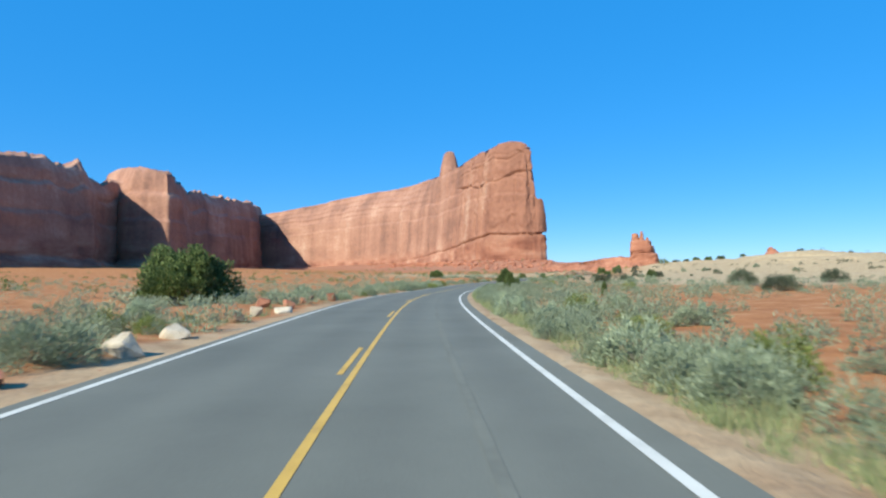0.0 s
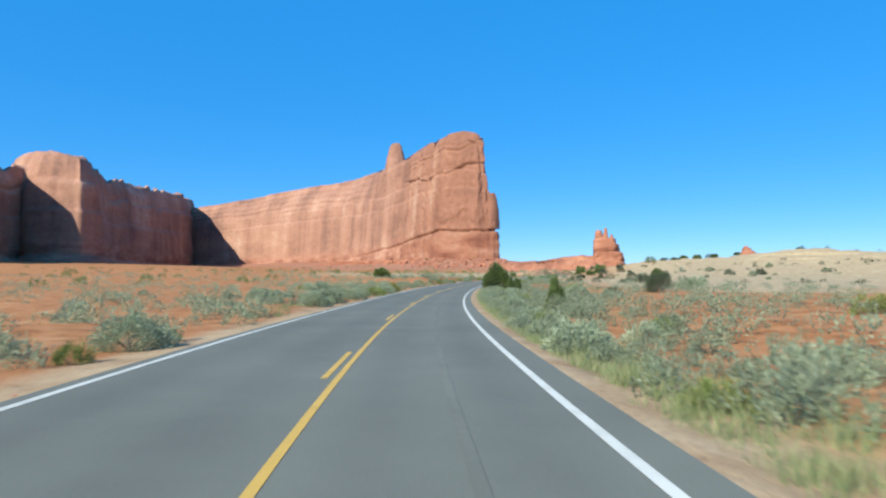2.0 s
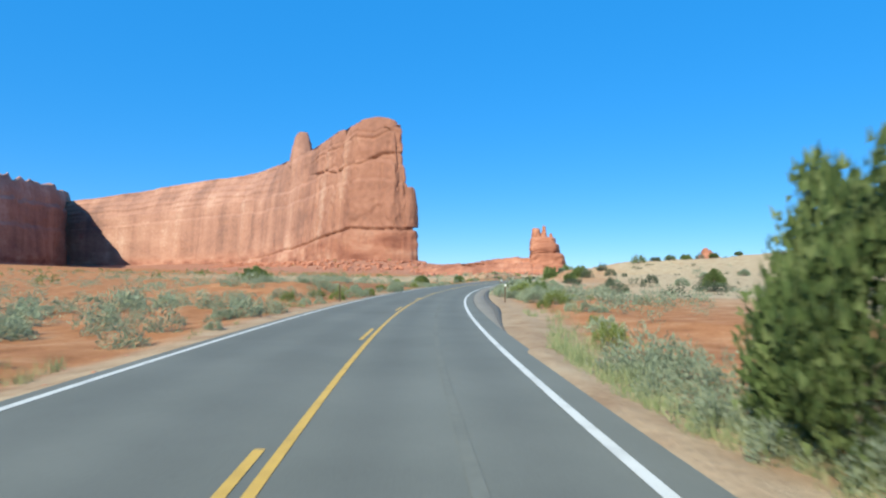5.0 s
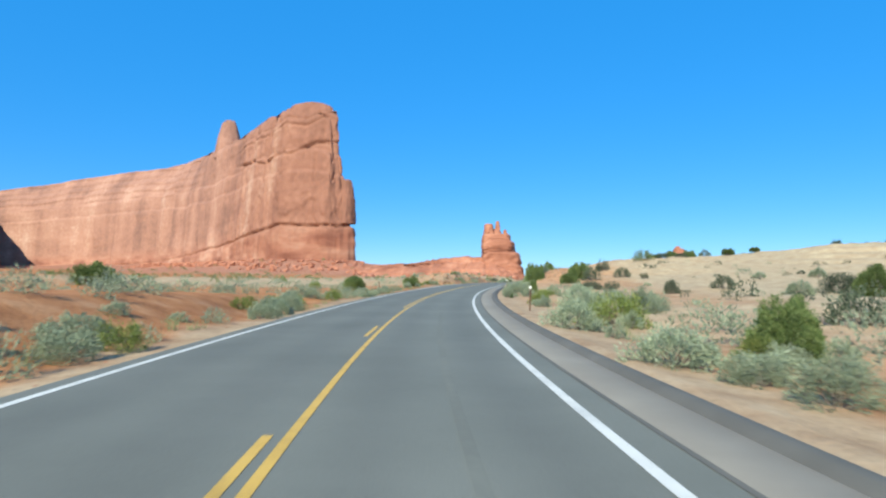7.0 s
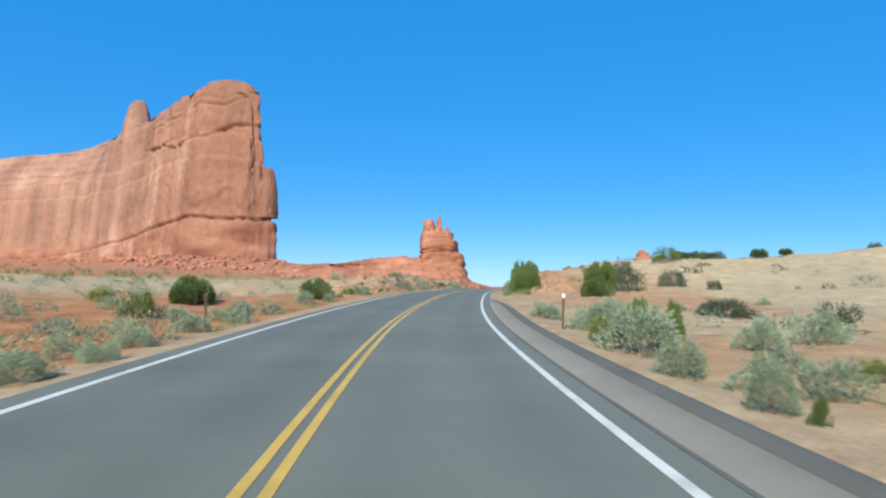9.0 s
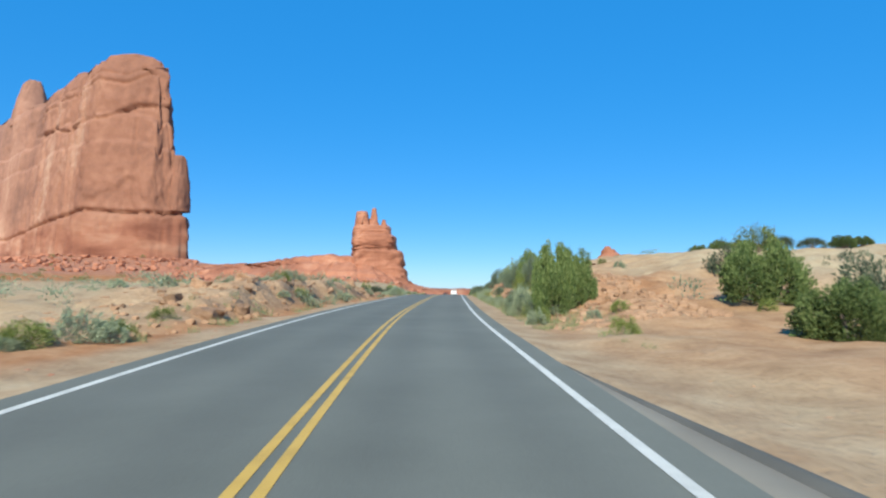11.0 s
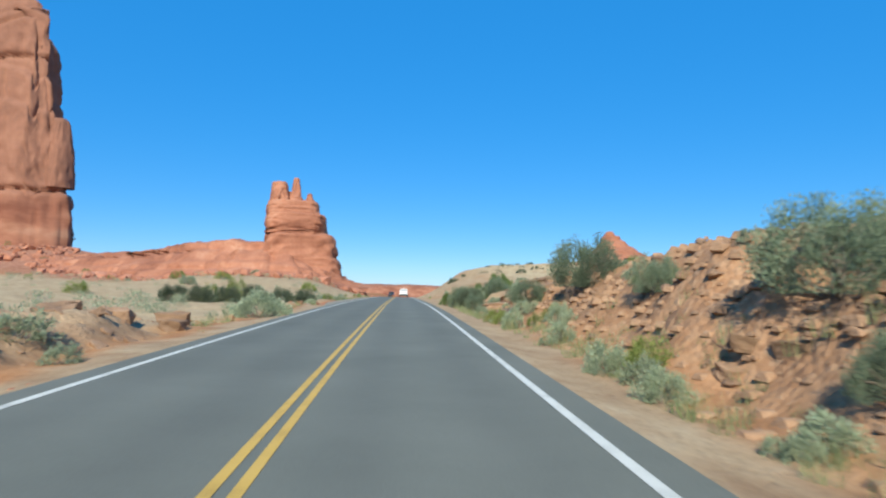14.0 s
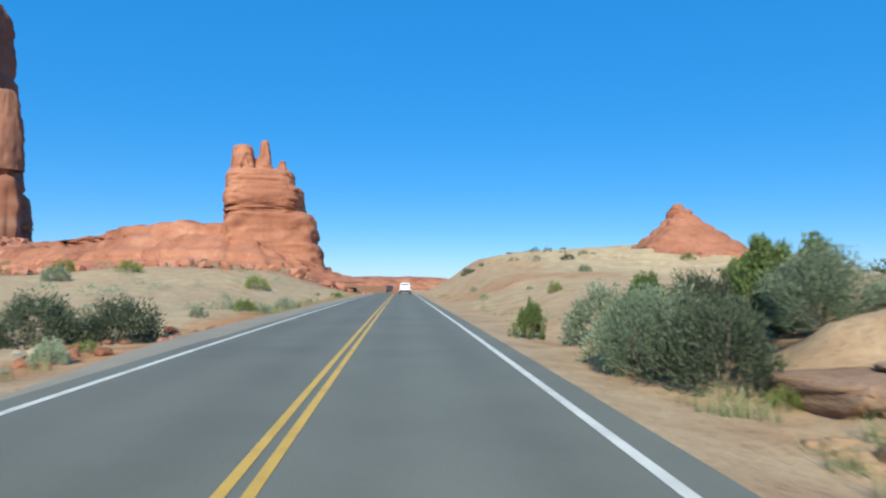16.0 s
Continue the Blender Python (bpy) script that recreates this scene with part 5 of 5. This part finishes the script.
def rock(mat, x, y, w, d, h, turn, sink=0.3, name="rock", label="", group="", z=None, tilt=(0, 0), kinds=6, slab=False):
    """A block that rests in the ground."""
    k = (mat.name, slab, int(abs(x * 31 + y * 17)) % kinds)
    if k not in ROCKS:
        ROCKS[k] = (slab_mesh if slab else hull_mesh)("rock", mat, len(ROCKS) * 7 + 3)
    zz = (ground_z(x, y) if z is None else z) + h * (0.5 - sink)
    ob = new(name, ROCKS[k])
    ob.matrix_basis = pose(x, y, zz, tilt[0], tilt[1], turn) @ Matrix.Diagonal((w, d, h, 1))
    return tagged(ob, label or "angular block of sandstone on the bank", "rock", group=group)


rr = np.random.default_rng(21)
# boulders beside the road near the big juniper
for mat, x, y, w, h in ((pale_stone, 59.4, -250.8, 0.85, 0.46), (pale_stone, 57.0, -248.2, 0.8, 0.42), (pale_stone, 49.8, -239.4, 0.62, 0.72), (tan_stone, 53.6, -243.6, 0.9, 0.4),
                        (pale_stone, 50.4, -238.4, 0.9, 0.42), (red_stone, 46.9, -236.4, 0.75, 0.5), (red_stone, 48.4, -236.2, 0.7, 0.45), (red_stone, 46.0, -233.6, 0.6, 0.42), (red_stone, 45.0, -231.8, 0.55, 0.4),
                        (red_stone, 44.2, -228.6, 0.62, 0.5), (red_stone, 43.0, -229.0, 0.45, 0.35), (red_stone, 51.6, -242.4, 0.6, 0.2), (red_stone, 61.0, -253.9, 0.6, 0.2)):
    x, y = off_road(x, y, 0.35)
    rock(mat, x, y, w, w * rr.uniform(0.7, 1.0), h * 1.3, rr.uniform(0, 360), 0.22, "boulder", {"pale_stone": "pale cream boulder beside the road", "red_stone": "broken red sandstone boulder beside the road", "tan_stone": "tan sandstone boulder beside the road"}[mat.name], "boulders by the road", tilt=(rr.uniform(-12, 12), rr.uniform(-12, 12)))
# rubble on the cut bank
for k in range(230):
    y = rr.uniform(-60, 4)
    v = 4.9 + rr.random() ** 0.8 * 4.2
    s = 0.07 + 0.24 * rr.random() ** 1.8
    x = float(road_x(y)) + v
    rock(tan_stone if rr.random() < 0.9 else red_stone, x, y, s * rr.uniform(0.9, 1.5), s, s * rr.uniform(0.5, 0.9), rr.uniform(0, 360), 0.35, "rock", "", "rubble on the cut bank", tilt=(rr.uniform(-50, 50), rr.uniform(-50, 50)))
# rubble on the low bank across the road
for k in range(90):
    y = rr.uniform(-62, -10)
    v = -(5.6 + rr.random() * 5.0)
    s = 0.1 + 0.4 * rr.random() ** 1.8
    rock(tan_stone, float(road_x(y)) + v, y, s * rr.uniform(0.9, 1.6), s, s * rr.uniform(0.5, 0.9), rr.uniform(0, 360), 0.4, "rock", "pinkish tan block on the low bank", "rubble on the low bank", tilt=(rr.uniform(-45, 45), rr.uniform(-45, 45)))
for k in range(46):
    y = rr.uniform(8, 21)
    v = -(4.9 + rr.random() * 1.8)
    s = rr.uniform(0.15, 0.42)
    rock(red_stone if rr.random() < 0.8 else pale_stone, float(road_x(y)) + v, y, s * rr.uniform(0.9, 1.5), s, s * rr.uniform(0.5, 0.9), rr.uniform(0, 360), 0.3, "rock", "small red rock below the dark shrubs", "red rocks below the shrubs", tilt=(rr.uniform(-20, 20), rr.uniform(-20, 20)))
# fine rubble, too small and too much to count
def hull_template(seed):
    me_ = hull_mesh("chip", tan_stone, seed, bevel=0.0)
    me_.calc_loop_triangles()
    vv = np.array([v.co[:] for v in me_.vertices]) + np.array([0, 0, 0.3])
    ff = [tuple(t.vertices) for t in me_.loop_triangles]
    bpy.data.meshes.remove(me_)
    return vv * np.array([2, 2, 1]), ff


for nm, mat, n, y0, y1, v_lo, v_hi, seed in (("bank_rubble", tan_stone, 3600, -62, 6, 4.9, 10.0, 31), ("bank_rubble", tan_stone, 900, -62, 6, 5.0, 9.5, 32), ("bank_rubble", tan_stone, 1500, -66, -6, -12.5, -5.2, 34), ("verge_gravel", tan_stone, 1600, -265, 40, 3.7, 5.6, 37), ("verge_gravel", red_stone, 1500, -265, 40, -6.5, -3.8, 40)):
    vv, ff = hull_template(seed)
    if nm == "bank_rubble":
        vv = vv - np.array([0, 0, 0.12])
    g = np.random.default_rng(seed)
    yy = g.uniform(y0, y1, n)
    off_ = g.uniform(v_lo, v_hi, n)
    off_ = off_ + np.where(off_ > 0, apron(yy), 0)
    sp = np.stack([road_x(yy) + off_ / across(yy), yy], 1)
    small = nm == "verge_gravel"
    strew(nm, sp, g.uniform(0.02, 0.09, n) if small else 0.07 + 0.30 * g.random(n) ** 1.9, vv, ff, mat, "small stones along the road's edge" if small else "broken tan rubble on the bank", "stones", squash=(0.4, 0.9), seed=seed)
# broken blocks on the slope below the tower and along the red ridge
vv, ff = hull_template(61)
for seed, n, line, reach, mn, mx_ in ((62, 1500, FOOT[1:7], 62, 0.8, 3.4), (63, 700, [(-127, 213), (-95, 148), (-50, 103), (-30, 97), (-10, 108)], 16, 0.6, 2.4)):
    g = np.random.default_rng(seed)
    pts = np.array(line, float)
    seg = np.hypot(*np.diff(pts, axis=0).T)
    at = np.sort(g.random(n)) * seg.sum()
    along = np.concatenate([[0], np.cumsum(seg)])
    px, py = np.interp(at, along, pts[:, 0]), np.interp(at, along, pts[:, 1])
    out_ = g.random(n) ** 1.4 * reach
    sp = np.stack([px + out_ * 0.35 + g.normal(size=n) * 3, py - out_ * 0.94 + g.normal(size=n) * 2], 1)
    strew("scree", sp, mn + (mx_ - mn) * g.random(n) ** 3, vv - np.array([0, 0, 0.1]), ff, red_stone if seed == 62 else base_rock, "broken red blocks on the slope below the rocks", "stones", squash=(0.45, 0.95), seed=seed)
# layered ledges that stick out of the cut
rounded = {}
for lev, (v, zl) in enumerate(((5.5, 0.1), (6.6, 0.55), (8.0, 1.0))):
    y = -8.0 + lev * 0.9
    while y < 6.5:
        ln_ = rr.uniform(1.4, 3.0)
        x = float(road_x(y)) + v + rr.uniform(-0.3, 0.3)
        key = int(rr.integers(0, 7))
        if key not in rounded:
            rounded[key] = stone_layer("rock_ledge", 0, 0, 0, 0.5, 0.5, -0.5, 0.5, tan_stone, 70 + key, top=0.93, bulge=0.03, rough=0.20, power=5.0, n=60, rows=16)
        h = rr.uniform(0.45, 0.8) * (0.6 if lev == 2 else 1.0)
        ob = new("rock_ledge", rounded[key])
        ob.matrix_basis = pose(x + 0.75, y + ln_ / 2, ground_z(x + 0.55, y + ln_ / 2) - h * 0.30, rr.uniform(-3, 3), rr.uniform(-12, -2), rr.uniform(-14, 14)) @ Matrix.Diagonal((rr.uniform(1.3, 2.0), ln_ * 1.1, h, 1))
        tagged(ob, "weathered tan sandstone ledge in the road cut", "rock", group="ledges in the road cut")
        y += ln_ * rr.uniform(0.9, 1.5)
for k in range(18):
    y = rr.uniform(-62, -10)
    x = float(road_x(y)) - rr.uniform(5.6, 9.5)
    rock(tan_stone, x, y, rr.uniform(0.4, 1.1), rr.uniform(0.4, 1.1), rr.uniform(0.35, 0.75), rr.uniform(0, 360), 0.45, "rock_ledge", "pinkish tan ledge block in the low bank", "ledges in the low bank", tilt=(rr.uniform(-12, 12), rr.uniform(-12, 12)), slab=True)
for k in range(26):
    y = rr.uniform(-60, -14)
    x = float(road_x(y)) + rr.uniform(5.0, 8.0)
    rock(tan_stone, x, y, rr.uniform(0.25, 0.55), rr.uniform(0.25, 0.6), rr.uniform(0.2, 0.4), rr.uniform(0, 360), 0.45, "rock_ledge", "jointed tan block weathering out of the bank", "ledges in the road cut", tilt=(rr.uniform(-12, 12), rr.uniform(-12, 12)), slab=True)
for x, y, w, d, h in ((12.2, -22.5, 2.6, 4.4, 0.45), (11.0, -26.5, 2.0, 3.0, 0.4), (13.8, -13.5, 2.4, 3.6, 0.4), (10.6, 2.5, 1.6, 2.0, 0.45), (12.6, -1.5, 2.2, 3.5, 0.5), (14.6, 4.5, 2.2, 4.6, 0.5), (15.2, 9.5, 2.0, 4.0, 0.5)):
    rock(tan_stone, x, y, w, d, h, rr.uniform(-12, 12), 0.25, "cap_ledge", "flat sandstone ledge overhanging the bank", "ledges above the bank", slab=True)


# ---------------------------------------------------------------- road edge, posts
pale_asphalt = material("pale_asphalt", [(0.3, (0.21, 0.18, 0.14)), (0.55, (0.26, 0.225, 0.175)), (0.75, (0.31, 0.27, 0.21))], scale=0.6, fine=120, bump=0.25, dist=0.004, rough=0.9)
dark_asphalt = material("dark_asphalt", [(0.3, (0.085, 0.079, 0.068)), (0.55, (0.115, 0.107, 0.092)), (0.75, (0.15, 0.139, 0.118))], scale=0.8, fine=120, bump=0.3, dist=0.006, rough=0.9)


def kerb_strip(name, y0, y1, sections, mat, step=1.5):
    """A strip along the road with a cross-section of (offset, height)."""
    n = int((y1 - y0) / step) + 1
    yy = np.linspace(y0, y1, n)
    Vs = np.array([s[0] for s in sections])
    Hs = np.array([s[1] for s in sections])
    Yg, Vg = np.meshgrid(yy, Vs, indexing="ij")
    Hg = np.repeat(Hs[None], n, 0)
    w = smooth(y0, y0 + 16, Yg) * (1 - smooth(y1 - 16, y1, Yg))   # the strip runs out at both ends
    side = 3.39 if Vs[0] > 0 else -3.39
    Vg, Hg = side + (Vg - side) * w, Hg * w - 0.03 * (1 - w)
    m, k = slope_of(Yg), across(Yg)
    return grid_mesh(name, np.stack([road_x(Yg) + Vg * k, Yg - Vg * m * k, road_z(Yg) + Hg], -1), n, len(sections), mat)


tagged(new("apron", kerb_strip("apron", -164, -66, ((3.38, 0.0), (3.42, 0.006), (4.08, 0.012), (4.12, -0.03)), pale_asphalt)), "dusty paved apron beside the bend", "pavement", kind="structure")
tagged(new("kerb", kerb_strip("kerb", -164, -66, ((4.02, -0.02), (4.06, 0.02), (4.15, 0.08), (4.30, 0.08), (4.42, 0.01), (4.48, -0.1)), dark_asphalt)), "dark asphalt dike along the bend", "kerb", kind="structure")
tagged(new("seam", kerb_strip("seam", -164, -66, ((3.34, 0.006), (3.40, 0.010)), dark_asphalt)), "dark seam between road and apron", "road marking", kind="structure")
tagged(new("apron", kerb_strip("apron", 2, 70, ((-4.75, -0.3), (-4.55, -0.02), (-4.4, 0.012), (-3.40, 0.002)), pale_asphalt)), "pale asphalt strip beside the road", "pavement", kind="structure")

post_paint = material("brown_post", [(0.3, (0.06, 0.035, 0.022)), (0.6, (0.11, 0.062, 0.038)), (0.8, (0.15, 0.09, 0.06))], scale=8, fine=6, rough=0.6, bump=0.1, dist=0.004)
reflector = material("white_reflector", [(0.3, (0.72, 0.72, 0.70)), (0.7, (0.85, 0.85, 0.83))], scale=10, rough=0.35, bump=0)


def box_mesh(name, x0, x1, y0, y1, z0, z1, mat, bevel=0.004):
    bm = bmesh.new()
    bmesh.ops.create_cube(bm, size=1.0)
    for v in bm.verts:
        v.co = ((x0 + x1) / 2 + v.co.x * (x1 - x0), (y0 + y1) / 2 + v.co.y * (y1 - y0), (z0 + z1) / 2 + v.co.z * (z1 - z0))
    bmesh.ops.bevel(bm, geom=bm.edges[:], offset=bevel, segments=2, affect="EDGES", clamp_overlap=True)
    me = bpy.data.meshes.new(name)
    bm.to_mesh(me)
    bm.free()
    me.materials.append(mat)
    return me


first_post = None
for x, y, turn in ((16.7, -141.2, 15), (10.5, -116.6, 10), (6.2, -91.4, 6), (7.2, -143.1, 195), (-4.6, -92.3, 185)):
    m = pose(x, y, ground_z(x, y) - 0.05, 0, 1.0, turn)
    if first_post:
        copy_thing(first_post, m)
        continue
    first_post = tagged(new("delineator_post"), "thin brown roadside post with a white reflector", "post", group="delineator posts")
    part("shaft", box_mesh("shaft", -0.035, 0.035, -0.012, 0.012, 0, 1.0, post_paint), first_post)
    part("flange", box_mesh("flange", -0.012, 0.012, 0.012, 0.034, 0, 0.99, post_paint), first_post)
    part("reflector", box_mesh("reflector", -0.04, 0.04, -0.018, -0.012, 0.98, 1.09, reflector, 0.002), first_post, "white reflector plate")
    part("cap", box_mesh("cap", -0.04, 0.04, -0.012, 0.014, 0.99, 1.085, post_paint, 0.003), first_post)
    first_post.matrix_basis = m


# ---------------------------------------------------------------- cars on the far straight
white_paint = material("white_car_paint", [(0.3, (0.70, 0.70, 0.69)), (0.7, (0.80, 0.80, 0.79))], scale=1, rough=0.25, bump=0, spec=0.5)
dark_paint = material("dark_car_paint", [(0.3, (0.025, 0.027, 0.03)), (0.7, (0.04, 0.043, 0.048))], scale=1, rough=0.25, bump=0, spec=0.5)
car_glass = material("tinted_glass", [(0.3, (0.012, 0.014, 0.016)), (0.7, (0.02, 0.022, 0.025))], scale=1, rough=0.08, bump=0, spec=0.6)
rubber = material("rubber", [(0.3, (0.015, 0.015, 0.015)), (0.7, (0.03, 0.03, 0.03))], scale=20, rough=0.9, bump=0.1, dist=0.004)
alloy = material("alloy", [(0.3, (0.45, 0.45, 0.46)), (0.7, (0.6, 0.6, 0.61))], scale=10, rough=0.35, metal=1.0, bump=0)
red_lens = material("red_lens", [(0.3, (0.30, 0.01, 0.01)), (0.7, (0.42, 0.02, 0.02))], scale=10, rough=0.2, bump=0)
clear_lens = material("clear_lens", [(0.3, (0.7, 0.7, 0.68)), (0.7, (0.85, 0.85, 0.82))], scale=10, rough=0.15, bump=0)


def loft(name, stations, mat, bevel=0.05):
    """A shell from cross-sections (y, half width, z low, z high, half width at the top)."""
    bm = bmesh.new()
    rings = []
    for y, w, z0, z1, wt in stations:
        rings.append([bm.verts.new(p) for p in ((-w * 0.94, y, z0), (w * 0.94, y, z0), (w, y, z0 + (z1 - z0) * 0.45), (wt, y, z1), (-wt, y, z1), (-w, y, z0 + (z1 - z0) * 0.45))])
    for a, c in zip(rings, rings[1:]):
        for i in range(6):
            bm.faces.new((a[i], a[(i + 1) % 6], c[(i + 1) % 6], c[i]))
    bm.faces.new(rings[0][::-1])
    bm.faces.new(rings[-1])
    bmesh.ops.recalc_face_normals(bm, faces=bm.faces[:])
    bmesh.ops.bevel(bm, geom=bm.edges[:], offset=bevel, segments=2, affect="EDGES", clamp_overlap=True)
    me = bpy.data.meshes.new(name)
    bm.to_mesh(me)
    bm.free()
    me.materials.append(mat)
    me.polygons.foreach_set("use_smooth", [True] * len(me.polygons))
    return me


def ring_mesh(name, r0, r1, width, mat, n=24):
    """A wheel's tyre or rim about the x axis."""
    V, F = [], []
    prof = [(r0, -width / 2), (r1 * 0.97, -width / 2), (r1, -width * 0.3), (r1, width * 0.3), (r1 * 0.97, width / 2), (r0, width / 2)]
    for i in range(n):
        a = 2 * math.pi * i / n
        V += [(x, r * math.cos(a), r * math.sin(a)) for r, x in prof]
    k = len(prof)
    for i in range(n):
        for j in range(k):
            F.append((i * k + j, i * k + (j + 1) % k, ((i + 1) % n) * k + (j + 1) % k, ((i + 1) % n) * k + j))
    me = bpy.data.meshes.new(name)
    me.from_pydata(V, [], F)
    me.materials.append(mat)
    return me


def car(x, y, turn, paint, label):
    ob = tagged(new("car"), label, "car", group="cars on the far straight")
    part("body", loft("body", [(-2.3, 0.80, 0.45, 0.95, 0.76), (-2.2, 0.90, 0.32, 1.02, 0.84), (-1.2, 0.93, 0.26, 1.04, 0.86), (0.9, 0.93, 0.26, 1.02, 0.86), (2.0, 0.90, 0.30, 0.92, 0.80), (2.3, 0.78, 0.42, 0.80, 0.72)], paint), ob)
    part("cabin", loft("cabin", [(-2.05, 0.80, 1.0, 1.25, 0.70), (-1.75, 0.80, 1.0, 1.66, 0.62), (0.0, 0.80, 1.0, 1.70, 0.62), (0.45, 0.80, 1.0, 1.55, 0.62), (1.05, 0.78, 0.98, 1.04, 0.70)], paint, 0.04), ob)
    part("rear_window", box_mesh("rear_window", -0.58, 0.58, -2.02, -1.88, 1.14, 1.52, car_glass, 0.03), ob, "dark rear window")
    part("windscreen", box_mesh("windscreen", -0.60, 0.60, 0.62, 0.80, 1.08, 1.46, car_glass, 0.03), ob, "dark windscreen")
    for s in (-1, 1):
        part("side_window", box_mesh("side_window", s * 0.735 - 0.02, s * 0.735 + 0.02, -1.55, 0.4, 1.14, 1.50, car_glass, 0.015), ob)
        part("tail_light", box_mesh("tail_light", s * 0.74 - 0.10, s * 0.74 + 0.10, -2.31, -2.18, 0.80, 1.0, red_lens, 0.02), ob, "red tail light")
        part("headlight", box_mesh("headlight", s * 0.64 - 0.14, s * 0.64 + 0.14, 2.16, 2.30, 0.64, 0.78, clear_lens, 0.02), ob, "clear headlight")
        for yy in (-1.4, 1.45):
            wheel = part("wheel", ring_mesh("wheel", 0.10, 0.20, 0.18, alloy), ob)
            wheel.matrix_basis = pose(s * 0.80, yy, 0.34)
            part("tyre", ring_mesh("tyre", 0.20, 0.34, 0.22, rubber), wheel)
    part("bumper", box_mesh("bumper", -0.80, 0.80, -2.36, -2.22, 0.36, 0.60, dark_paint, 0.03), ob)
    ob.matrix_basis = pose(x, y, float(road_z(y)) + 0.005, 0, 0, turn)
    return ob


car(0.55, 98, 0, white_paint, "white estate car driving away on the far straight")
car(-2.75, 152, 180, dark_paint, "dark car coming towards the camera")
